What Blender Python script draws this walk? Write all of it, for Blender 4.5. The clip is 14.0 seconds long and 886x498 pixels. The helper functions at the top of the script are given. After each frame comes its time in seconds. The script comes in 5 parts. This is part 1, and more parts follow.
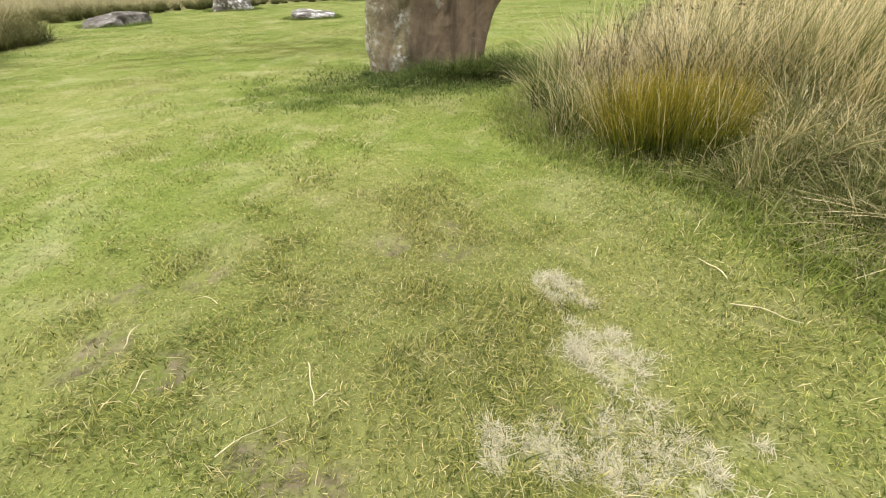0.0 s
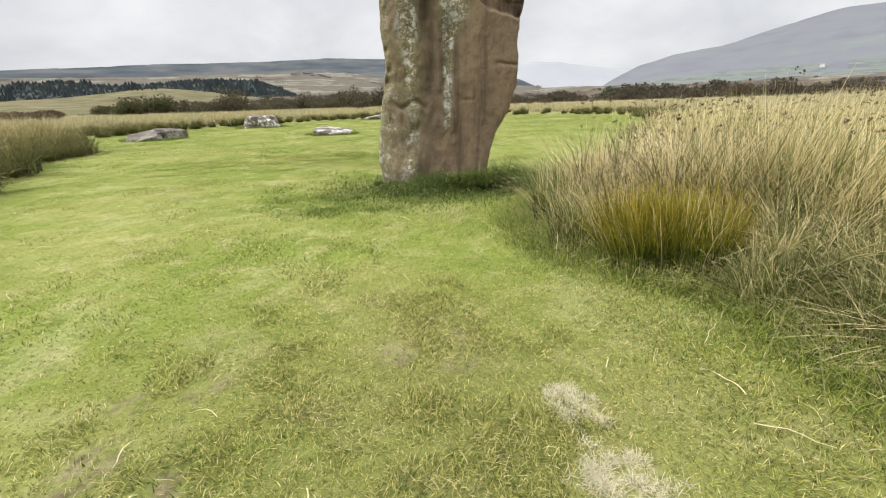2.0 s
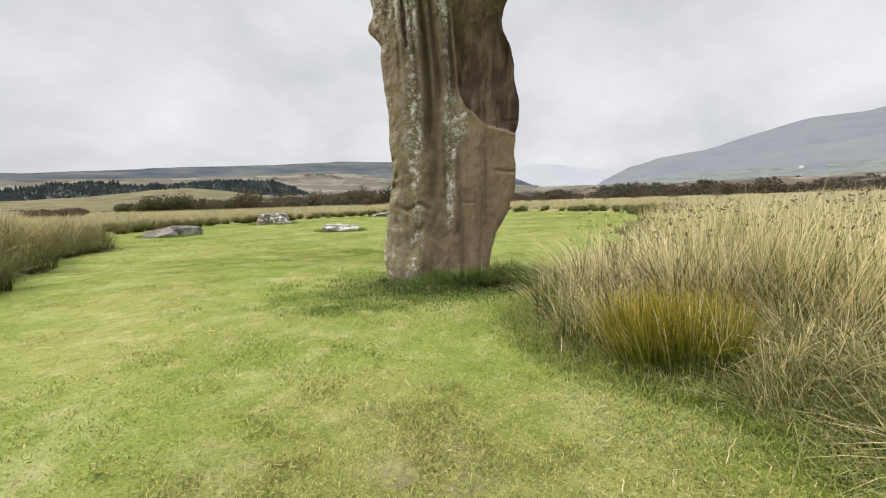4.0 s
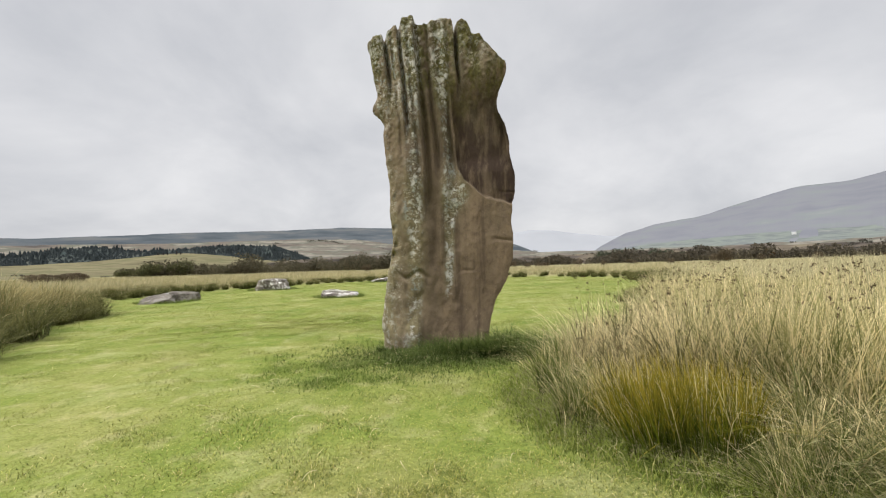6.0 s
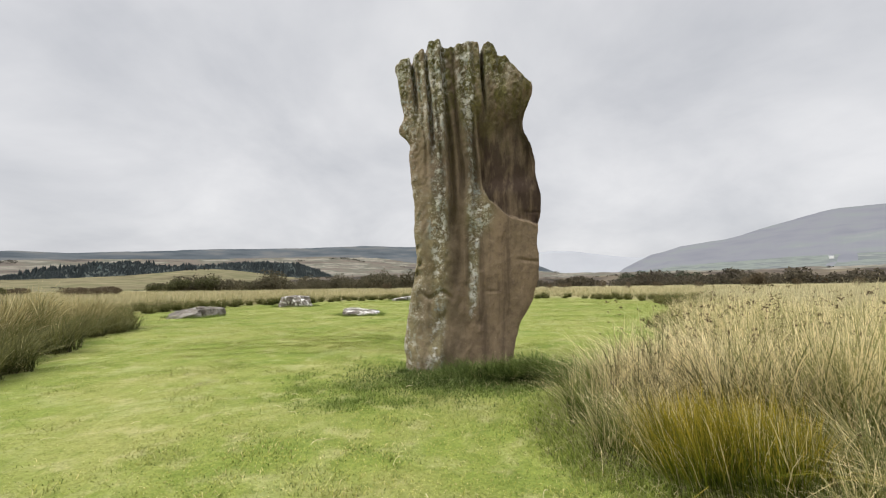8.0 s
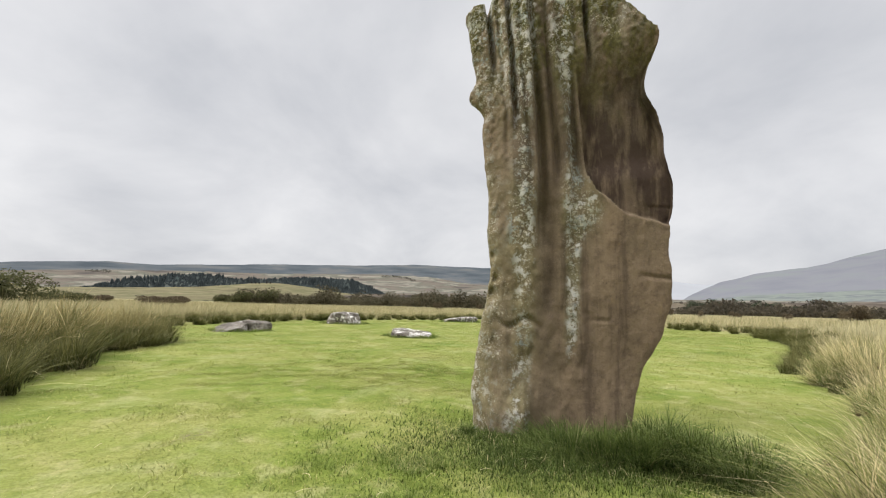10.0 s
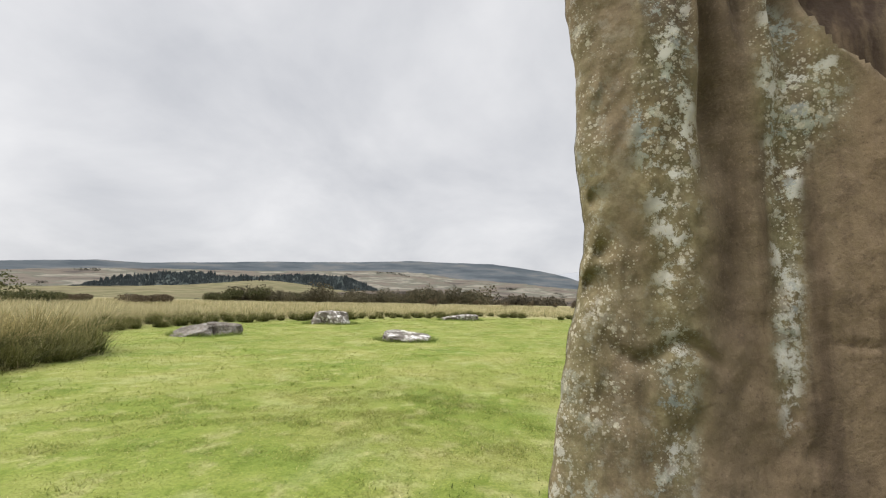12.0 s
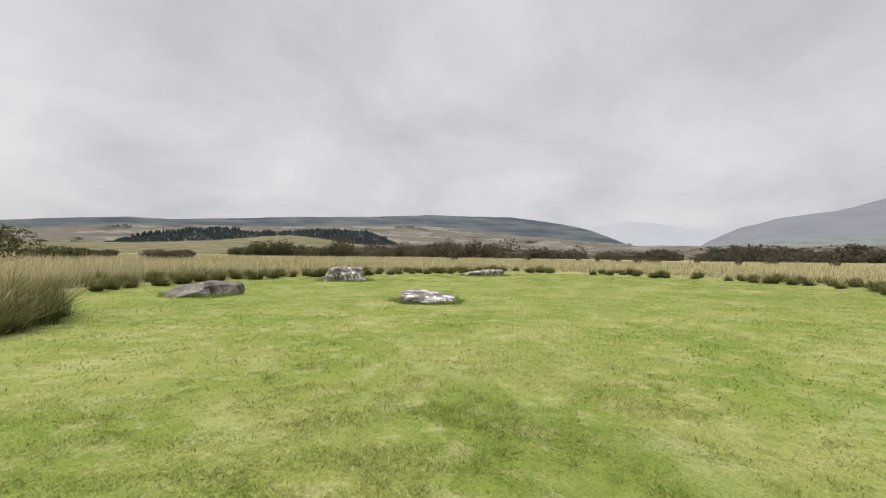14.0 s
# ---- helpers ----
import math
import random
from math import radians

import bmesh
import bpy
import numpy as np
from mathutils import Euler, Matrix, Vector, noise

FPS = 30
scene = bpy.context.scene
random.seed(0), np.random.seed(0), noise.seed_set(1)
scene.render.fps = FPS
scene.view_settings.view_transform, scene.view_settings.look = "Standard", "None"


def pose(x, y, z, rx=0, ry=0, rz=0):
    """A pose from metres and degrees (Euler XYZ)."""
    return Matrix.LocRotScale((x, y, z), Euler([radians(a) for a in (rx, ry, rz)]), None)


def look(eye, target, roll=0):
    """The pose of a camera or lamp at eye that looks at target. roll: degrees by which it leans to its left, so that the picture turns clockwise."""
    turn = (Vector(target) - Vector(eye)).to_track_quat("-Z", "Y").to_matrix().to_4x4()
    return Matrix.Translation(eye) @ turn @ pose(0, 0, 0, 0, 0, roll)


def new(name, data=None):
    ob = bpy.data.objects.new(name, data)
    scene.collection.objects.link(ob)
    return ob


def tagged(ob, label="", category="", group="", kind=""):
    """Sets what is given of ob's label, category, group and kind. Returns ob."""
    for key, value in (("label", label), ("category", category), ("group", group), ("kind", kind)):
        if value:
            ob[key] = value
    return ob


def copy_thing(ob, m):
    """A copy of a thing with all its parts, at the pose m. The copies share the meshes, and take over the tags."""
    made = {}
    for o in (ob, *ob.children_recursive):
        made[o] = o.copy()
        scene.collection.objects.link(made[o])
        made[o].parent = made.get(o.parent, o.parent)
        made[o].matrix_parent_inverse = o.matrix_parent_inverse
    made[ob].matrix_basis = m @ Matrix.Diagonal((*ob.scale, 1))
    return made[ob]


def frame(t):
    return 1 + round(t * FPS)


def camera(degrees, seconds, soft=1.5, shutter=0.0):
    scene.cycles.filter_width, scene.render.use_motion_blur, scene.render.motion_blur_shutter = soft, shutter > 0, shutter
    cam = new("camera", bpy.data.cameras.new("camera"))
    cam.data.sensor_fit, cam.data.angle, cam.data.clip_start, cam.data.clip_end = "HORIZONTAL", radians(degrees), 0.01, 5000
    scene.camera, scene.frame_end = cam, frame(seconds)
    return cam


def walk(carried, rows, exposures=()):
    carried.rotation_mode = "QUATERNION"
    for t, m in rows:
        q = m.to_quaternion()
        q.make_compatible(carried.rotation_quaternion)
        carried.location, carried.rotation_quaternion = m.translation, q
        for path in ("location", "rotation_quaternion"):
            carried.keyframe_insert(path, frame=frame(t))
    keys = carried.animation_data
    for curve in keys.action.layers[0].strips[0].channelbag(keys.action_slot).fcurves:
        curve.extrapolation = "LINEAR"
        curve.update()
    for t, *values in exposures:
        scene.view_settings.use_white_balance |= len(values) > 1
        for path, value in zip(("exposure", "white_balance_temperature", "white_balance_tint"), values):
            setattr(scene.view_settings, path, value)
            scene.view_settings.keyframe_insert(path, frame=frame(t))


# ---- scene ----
cam = camera(95.3, 14.0, soft=1.15)
PATH = [
    (0, (0.159, 0.986, 0.958), (0.387, 2.639, -0.146), -2.0),
    (0.5, (0.156, 0.989, 0.972), (0.394, 2.703, -0.03), -1.8),
    (1, (0.151, 0.99, 0.984), (0.398, 2.766, 0.097), -1.6),
    (1.5, (0.152, 0.99, 0.999), (0.4, 2.814, 0.217), -1.7),
    (2, (0.147, 0.981, 1.015), (0.395, 2.847, 0.339), -1.7),
    (2.5, (0.147, 0.97, 1.036), (0.394, 2.875, 0.479), -1.8),
    (3, (0.143, 0.961, 1.055), (0.394, 2.895, 0.609), -1.7),
    (3.5, (0.146, 0.954, 1.069), (0.399, 2.91, 0.739), -1.7),
    (4, (0.151, 0.962, 1.089), (0.409, 2.932, 0.855), -1.7),
    (6.5, (0.161, 0.946, 1.131), (0.425, 2.924, 1.261), -1.5),
    (7, (0.159, 0.947, 1.134), (0.406, 2.926, 1.287), -1.3),
    (7.5, (0.144, 0.972, 1.132), (0.356, 2.953, 1.302), -1.1),
    (8, (0.115, 1.015, 1.142), (0.286, 2.999, 1.326), -0.7),
    (8.2, (0.105, 1.076, 1.134), (0.25, 3.061, 1.326), -0.5),
    (10.3, (-0.132, 3.075, 1.176), (-0.223, 5.05, 1.473), 1.5),
    (10.5, (-0.154, 3.327, 1.203), (-0.243, 5.301, 1.509), 1.4),
    (11, (-0.258, 3.894, 1.22), (-0.342, 5.868, 1.531), 1.4),
    (11.5, (-0.344, 4.515, 1.235), (-0.41, 6.491, 1.532), 1.3),
    (12, (-0.401, 5.092, 1.212), (-0.452, 7.073, 1.475), 1.0),
    (12.5, (-0.497, 5.667, 1.237), (-0.543, 7.656, 1.441), 0.6),
    (13, (-0.528, 6.134, 1.236), (-0.586, 8.128, 1.384), 0.5),
    (13.5, (-0.583, 6.682, 1.245), (-0.677, 8.678, 1.335), 0.5),
    (14, (-0.65, 7.141, 1.264), (-0.793, 9.136, 1.298), 0.7),
]
walk(cam, [(t, look(eye, aim, roll)) for t, eye, aim, roll in PATH], [(0.0, 1.13), (0.5, 1.17), (1.5, 1.15), (3.0, 1.11), (6.5, 0.955), (11.0, 1.02), (13.0, 0.97), (14.0, 0.85)])

# ---- world, sun ----
SUN_EL, SUN_AZ = radians(50), radians(-106)     # azimuth from +y towards +x
world = bpy.data.worlds.new("overcast_sky")
scene.world = world
world.use_nodes = True
wt = world.node_tree
wt.nodes.clear()


def wn(kind, **kw):
    n = wt.nodes.new(kind)
    for k, v in kw.items():
        n.inputs[k].default_value = v
    return n


w_out = wn("ShaderNodeOutputWorld")
w_bg = wn("ShaderNodeBackground", Strength=0.42)
w_sky = wn("ShaderNodeTexSky")
w_sky.sky_type, w_sky.sun_disc = "NISHITA", False
w_sky.sun_elevation, w_sky.sun_rotation = SUN_EL, SUN_AZ
w_sky.air_density, w_sky.dust_density = 1.0, 4.0
w_skyl = wn("ShaderNodeVectorMath")
w_skyl.operation = "SCALE"
w_skyl.inputs["Scale"].default_value = 0.1
wt.links.new(w_sky.outputs[0], w_skyl.inputs[0])
w_co = wn("ShaderNodeTexCoord")
w_sep = wn("ShaderNodeSeparateXYZ")
wt.links.new(w_co.outputs["Generated"], w_sep.inputs[0])
# clouds lie on a flat deck: divide by the height of the direction
w_add = wn("ShaderNodeMath")
w_add.operation = "MAXIMUM"
w_add.inputs[1].default_value = 0.0
wt.links.new(w_sep.outputs["Z"], w_add.inputs[0])
w_add2 = wn("ShaderNodeMath")
w_add2.operation = "ADD"
w_add2.inputs[1].default_value = 0.42
wt.links.new(w_add.outputs[0], w_add2.inputs[0])
w_comb = wn("ShaderNodeCombineXYZ")
for i, ax in enumerate("XY"):
    d = wn("ShaderNodeMath")
    d.operation = "DIVIDE"
    wt.links.new(w_sep.outputs[ax], d.inputs[0])
    wt.links.new(w_add2.outputs[0], d.inputs[1])
    wt.links.new(d.outputs[0], w_comb.inputs[i])
w_n1 = wn("ShaderNodeTexNoise", Scale=1.75, Detail=6.0, Roughness=0.55, Distortion=0.25)
w_n2 = wn("ShaderNodeTexNoise", Scale=0.8, Detail=2.0)
wt.links.new(w_comb.outputs[0], w_n1.inputs["Vector"])
wt.links.new(w_comb.outputs[0], w_n2.inputs["Vector"])
w_mixn = wn("ShaderNodeMix")
w_mixn.inputs["Factor"].default_value = 0.35
wt.links.new(w_n1.outputs["Fac"], w_mixn.inputs["A"])
wt.links.new(w_n2.outputs["Fac"], w_mixn.inputs["B"])
w_ramp = wn("ShaderNodeValToRGB")
w_ramp.color_ramp.elements[0].position, w_ramp.color_ramp.elements[0].color = 0.36, (0.72, 0.735, 0.78, 1)
w_ramp.color_ramp.elements[1].position, w_ramp.color_ramp.elements[1].color = 0.62, (1.04, 1.04, 1.06, 1)
wt.links.new(w_mixn.outputs["Result"], w_ramp.inputs[0])
# an overcast sky is brighter towards the zenith
w_up = wn("ShaderNodeMapRange")
w_up.inputs["From Min"].default_value, w_up.inputs["From Max"].default_value = 0.68, 1.0
w_up.inputs["To Min"].default_value, w_up.inputs["To Max"].default_value = 1.0, 6.1
wt.links.new(w_sep.outputs["Z"], w_up.inputs["Value"])
w_mul = wn("ShaderNodeVectorMath")
w_mul.operation = "SCALE"
wt.links.new(w_ramp.outputs[0], w_mul.inputs[0])
wt.links.new(w_up.outputs[0], w_mul.inputs["Scale"])
w_mix = wn("ShaderNodeMix")
w_mix.data_type = "RGBA"
w_mix.inputs["Factor"].default_value = 0.92
wt.links.new(w_skyl.outputs[0], w_mix.inputs["A"])
wt.links.new(w_mul.outputs[0], w_mix.inputs["B"])
wt.links.new(w_mix.outputs["Result"], w_bg.inputs["Color"])
wt.links.new(w_bg.outputs[0], w_out.inputs[0])

sun = new("sun", bpy.data.lights.new("sun", "SUN"))
sun.data.energy, sun.data.angle, sun.data.color = 1.62, radians(32), (1.0, 0.97, 0.92)
sun_from = Vector((math.sin(SUN_AZ) * math.cos(SUN_EL), math.cos(SUN_AZ) * math.cos(SUN_EL), math.sin(SUN_EL)))
sun.matrix_world = look(sun_from * 60, (0, 0, 0))


# ---- numbers ----
rng = np.random.default_rng(7)


def lattice(ix, iy, seed):
    n = (ix.astype(np.int64) * 374761393 + iy.astype(np.int64) * 668265263 + seed * 1274126177) & 0xFFFFFFFF
    n = ((n ^ (n >> 13)) * 1274126177) & 0xFFFFFFFF
    return ((n ^ (n >> 16)) & 0xFFFF) / 65535.0


def vnoise(x, y, seed=0):
    x, y = np.asarray(x, float), np.asarray(y, float)
    ix, iy = np.floor(x), np.floor(y)
    fx, fy = x - ix, y - iy
    fx, fy = fx * fx * (3 - 2 * fx), fy * fy * (3 - 2 * fy)
    a, b = lattice(ix, iy, seed), lattice(ix + 1, iy, seed)
    c, d = lattice(ix, iy + 1, seed), lattice(ix + 1, iy + 1, seed)
    return (a * (1 - fx) + b * fx) * (1 - fy) + (c * (1 - fx) + d * fx) * fy


def fbm(x, y, seed=0, octaves=4):
    total, amp, norm = 0, 1.0, 0
    for o in range(octaves):
        total = total + amp * (vnoise(np.asarray(x) * 2 ** o, np.asarray(y) * 2 ** o, seed + o * 17) - 0.5)
        norm += amp
        amp *= 0.5
    return total / norm * 2


def smooth(a, b, x):
    t = np.clip((np.asarray(x, float) - a) / (b - a), 0, 1)
    return t * t * (3 - 2 * t)


# the edge of the grazed lawn inside the ring of fallen stones
LAWN = np.array([(-4.6, -9), (-4.8, 4), (-5.2, 7.3), (-6.0, 8.6), (-6.7, 9.9), (-7.6, 11.4), (-7.6, 13.1), (-8.9, 14.6), (-11.3, 17.2), (-12.2, 20.5), (-10.8, 24.1),
                 (-8.4, 27.2), (-5.3, 30.4), (0.4, 35), (5.7, 35.3), (10.9, 31.4), (13.8, 26.9), (14.3, 23.3), (11, 16.5), (6.5, 11.3),
                 (5.0, 8.5), (3.45, 6.6), (2.55, 5.6), (1.6, 5.2), (1.25, 4.4), (1.2, 3.9), (1.3, 3.4), (1.6, 2.95), (1.84, 2.6),
                 (1.8, 2.2), (1.75, 1.8), (1.9, 0), (2.4, -9)], float)


def lawn_edge(x, y):
    """Signed distance to the lawn's edge, positive on the lawn."""
    x, y = np.asarray(x, float), np.asarray(y, float)
    best, inside = np.full(x.shape, 1e9), np.zeros(x.shape, bool)
    for (ax, ay), (bx, by) in zip(LAWN, np.roll(LAWN, -1, 0)):
        dx, dy = bx - ax, by - ay
        t = np.clip(((x - ax) * dx + (y - ay) * dy) / (dx * dx + dy * dy), 0, 1)
        best = np.minimum(best, np.hypot(x - ax - t * dx, y - ay - t * dy))
        cross = (ay > y) != (by > y)
        inside ^= cross & (x < (bx - ax) * (y - ay) / (by - ay + 1e-12) + ax)
    return np.where(inside, best, -best)


# bare and pale spots of the turf: x, y, radius
BARE = [(-0.62, 2.39, 0.11), (0.14, 2.52, 0.11), (0.38, 2.35, 0.10), (-0.13, 1.51, 0.11), (-0.79, 2.04, 0.13), (-0.57, 1.93, 0.08), (0.52, 1.62, 0.05),
        (2.45, 16.4, 0.18), (-2.39, 6.26, 0.13), (-0.22, 1.59, 0.08), (0.42, 2.57, 0.08), (-0.88, 2.33, 0.08)]
PALE = [(0.75, 2.05, 0.09), (0.72, 2.14, 0.06), (0.76, 1.74, 0.10), (0.68, 1.80, 0.06), (0.72, 1.50, 0.11), (0.78, 1.39, 0.12), (0.35, 1.53, 0.04), (0.47, 1.49, 0.06), (0.60, 1.44, 0.07)]


def spots(x, y, rows):
    m = np.zeros(np.shape(x))
    for i, (sx, sy, r) in enumerate(rows):
        d = np.hypot(x - sx, y - sy) / r + fbm(np.asarray(x) * 7, np.asarray(y) * 7, 40 + i, 3) * 0.9
        m = np.maximum(m, 1 - smooth(0.6, 1.15, d))
    return m


STONE = (0.9, 7.2)


def gz(x, y):
    """The height of the ground."""
    x, y = np.asarray(x, float), np.asarray(y, float)
    r = np.hypot(x, y - 3)
    z = fbm(x * 0.45, y * 0.45, 3, 4) * 0.045 * smooth(0.5, 7, r) + fbm(x * 2.2, y * 2.2, 5, 3) * 0.022
    z = z - 0.12 * np.exp(-((x - STONE[0]) ** 2 / 2.2 + (y - 6.9) ** 2 / 1.6))
    z = z - 0.14 * np.exp(-((x - 1.6) ** 2 / 3.0 + (y - 9.6) ** 2 / 2.5))
    e = lawn_edge(x, y)
    z = z + 0.10 * smooth(0.0, -1.2, e) + fbm(x * 0.8, y * 0.8, 9, 3) * 0.06 * smooth(0, -2, e)
    z = z + 0.12 * smooth(12, 22, np.hypot(x + 2, y - 8))
    z = z + fbm(x * 0.02, y * 0.02, 12, 3) * 0.5 * smooth(45, 120, r) + fbm(x * 0.004, y * 0.004, 15, 3) * 9 * smooth(250, 900, r)
    return z


def gz1(x, y):
    return float(gz(np.array([x]), np.array([y]))[0])


# ---- materials ----
def lin(r, g, b):
    return tuple(((c / 255 + 0.055) / 1.055) ** 2.4 if c > 10 else c / 3294 for c in (r, g, b)) + (1,)


class Mat:
    """A node material, written as a chain of small calls."""

    def __init__(self, name, rough=0.9, spec=0.2):
        self.m = bpy.data.materials.new(name)
        self.m.use_nodes = True
        self.t = self.m.node_tree
        self.b = self.t.nodes["Principled BSDF"]
        self.b.inputs["Roughness"].default_value = rough
        self.b.inputs["Specular IOR Level"].default_value = spec
        self.co = self.t.nodes.new("ShaderNodeTexCoord").outputs["Object"]

    def node(self, kind, **kw):
        n = self.t.nodes.new(kind)
        for k, v in kw.items():
            self.put(n.inputs[k.replace("_", " ")], v)
        return n

    def put(self, socket, v):
        if isinstance(v, bpy.types.NodeSocket):
            self.t.links.new(v, socket)
        else:
            socket.default_value = v

    def scaled(self, x, y, z):
        n = self.node("ShaderNodeMapping", Vector=self.co)
        n.inputs["Scale"].default_value = (x, y, z)
        return n.outputs[0]

    def noise(self, scale, detail=4.0, rough=0.55, vec=None, distort=0.0):
        return self.node("ShaderNodeTexNoise", Vector=vec or self.co, Scale=scale, Detail=detail, Roughness=rough, Distortion=distort).outputs["Fac"]

    def voronoi(self, scale, vec=None, rand=1.0):
        return self.node("ShaderNodeTexVoronoi", Vector=vec or self.co, Scale=scale, Randomness=rand)

    def step(self, v, lo, hi, a=0.0, b=1.0):
        n = self.node("ShaderNodeMapRange", Value=v)
        n.interpolation_type = "SMOOTHSTEP"
        n.inputs["From Min"].default_value, n.inputs["From Max"].default_value = lo, hi
        n.inputs["To Min"].default_value, n.inputs["To Max"].default_value = a, b
        return n.outputs[0]

    def math(self, op, a, b=0.0):
        n = self.t.nodes.new("ShaderNodeMath")
        n.operation = op
        self.put(n.inputs[0], a)
        self.put(n.inputs[1], b)
        return n.outputs[0]

    def mix(self, f, a, b, kind="MIX"):
        n = self.t.nodes.new("ShaderNodeMix")
        n.data_type, n.blend_type = "RGBA", kind
        self.put(n.inputs[0], f)
        self.put(n.inputs[6], a)
        self.put(n.inputs[7], b)
        return n.outputs[2]

    def ramp(self, v, *stops):
        n = self.node("ShaderNodeValToRGB", Fac=v)
        e = n.color_ramp.elements
        while len(e) < len(stops):
            e.new(0.5)
        for el, (p, c) in zip(e, stops):
            el.position, el.color = p, c
        return n.outputs[0]

    def attr(self, name):
        n = self.t.nodes.new("ShaderNodeAttribute")
        n.attribute_name = name
        return n.outputs["Fac"]

    def bump(self, h, strength=0.4, dist=0.02):
        n = self.node("ShaderNodeBump", Height=h, Strength=strength, Distance=dist)
        self.t.links.new(n.outputs[0], self.b.inputs["Normal"])
        return self

    def colour(self, c):
        self.put(self.b.inputs["Base Color"], c)
        return self

    def axis(self, k):
        return self.node("ShaderNodeSeparateXYZ", Vector=self.co).outputs[k]


def grass_patches(m):
    """The turf's patches of fresh green, yellow and straw, shared by the soil sheet and the blades."""
    n1 = m.noise(0.55, 5.0, 0.6)
    n2 = m.noise(3.1, 4.0, 0.6)
    n3 = m.noise(0.16, 2.0)
    base = m.ramp(n1, (0.28, GREEN), (0.44, LIME), (0.62, YELLOW))
    base = m.mix(m.step(n2, 0.50, 0.72, 0, 0.55), base, STRAW)
    base = m.mix(m.step(n3, 0.50, 0.70, 0.0, 0.35), base, GREEN)
    base = m.mix(m.step(m.noise(1.15, 4.0, 0.62, distort=0.6), 0.52, 0.68, 0.0, 0.45), base, (0.325, 0.33, 0.15, 1))
    # smaller darker patches by noise, for contrast between the clumps of grass
    return m.mix(m.step(m.noise(6.5, 5.0, 0.7), 0.47, 0.66, 0.0, 0.6), base, m.mix(1.0, base, (0.64, 0.71, 0.52, 1), "MULTIPLY"))


GREEN = (0.135, 0.185, 0.035, 1)
LIME = (0.182, 0.220, 0.046, 1)
YELLOW = (0.262, 0.265, 0.085, 1)
STRAW = (0.38, 0.345, 0.175, 1)


def blade_material(name, base, mid, tip, patches=0.0, through_light=0.4, bands=(0.0, 0.5, 1.0), straw=0.0, spread=1.0, bundled=False):
    """Blades: colour by height along the blade (v of the map), varied blade by blade (u)."""
    m = Mat(name, 0.75, 0.15)
    uv = m.node("ShaderNodeUVMap")
    sep = m.node("ShaderNodeSeparateXYZ", Vector=uv.outputs[0])
    # dark base tones also paint the shade between blades into the colour
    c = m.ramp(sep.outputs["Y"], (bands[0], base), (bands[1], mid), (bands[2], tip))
    if patches:
        c = m.mix(patches, c, grass_patches(m))
    if straw:
        pick = sep.outputs["X"] if bundled else m.node("ShaderNodeTexWhiteNoise", Vector=m.node("ShaderNodeCombineXYZ", X=sep.outputs["X"]).outputs[0]).outputs["Value"]
        c = m.mix(m.step(pick, 1 - straw, 1 - straw + 0.05), c,
                  m.ramp(sep.outputs["Y"], (0.0, (0.16, 0.135, 0.075, 1)), (0.4, (0.42, 0.38, 0.20, 1)), (1.0, (0.68, 0.625, 0.39, 1))))
    c = m.mix(m.step(sep.outputs["X"], 0, 1, 0.0, 1.0), m.mix(1.0, c, (1 - 0.5 * spread, 1 - 0.45 * spread, 1 - 0.55 * spread, 1), "MULTIPLY"), m.mix(1.0, c, (1 + 0.42 * spread, 1 + 0.33 * spread, 1 + 0.3 * spread, 1), "MULTIPLY"))
    m.colour(c)
    tr = m.node("ShaderNodeBsdfTranslucent", Color=c)
    mx = m.node("ShaderNodeMixShader", Fac=through_light)
    out = m.t.nodes["Material Output"]
    m.t.links.new(m.b.outputs[0], mx.inputs[1])
    m.t.links.new(tr.outputs[0], mx.inputs[2])
    m.t.links.new(mx.outputs[0], out.inputs[0])
    return m.m


def ground_material():
    m = Mat("turf_and_moor", 0.95, 0.1)
    turf = grass_patches(m)
    turf = m.mix(m.step(m.noise(38, 3, 0.7), 0.35, 0.7, 0.0, 0.65), turf, m.mix(1.0, turf, (0.55, 0.6, 0.5, 1), "MULTIPLY"))
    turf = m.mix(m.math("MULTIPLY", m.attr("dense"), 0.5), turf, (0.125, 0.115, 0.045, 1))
    soil = m.ramp(m.noise(22, 5, 0.7), (0.3, (0.05, 0.035, 0.025, 1)), (0.55, (0.16, 0.12, 0.085, 1)), (0.75, (0.30, 0.25, 0.16, 1)))
    c = m.mix(m.math("MULTIPLY", m.attr("soil"), m.step(m.noise(14, 4, 0.7), 0.38, 0.62, 0.0, 0.75)), turf, soil)
    c = m.mix(m.math("MULTIPLY", m.attr("pale"), m.step(m.noise(18, 4, 0.7), 0.40, 0.62, 0.0, 0.5)), c, (0.50, 0.45, 0.30, 1))
    moor_far = m.ramp(m.noise(0.035, 5, 0.6), (0.35, (0.19, 0.165, 0.085, 1)), (0.52, (0.31, 0.275, 0.15, 1)), (0.68, (0.22, 0.21, 0.09, 1)))
    moor = m.mix(m.step(m.noise(1.3, 4, 0.6), 0.4, 0.65, 0, 0.5), moor_far, (0.13, 0.115, 0.05, 1))
    c = m.mix(m.attr("moor"), c, moor)
    m.colour(c)
    m.bump(m.math("ADD", m.noise(45, 4, 0.7), m.math("MULTIPLY", m.noise(9, 3, 0.6), 1.5)), 0.55, 0.03)
    return m.m


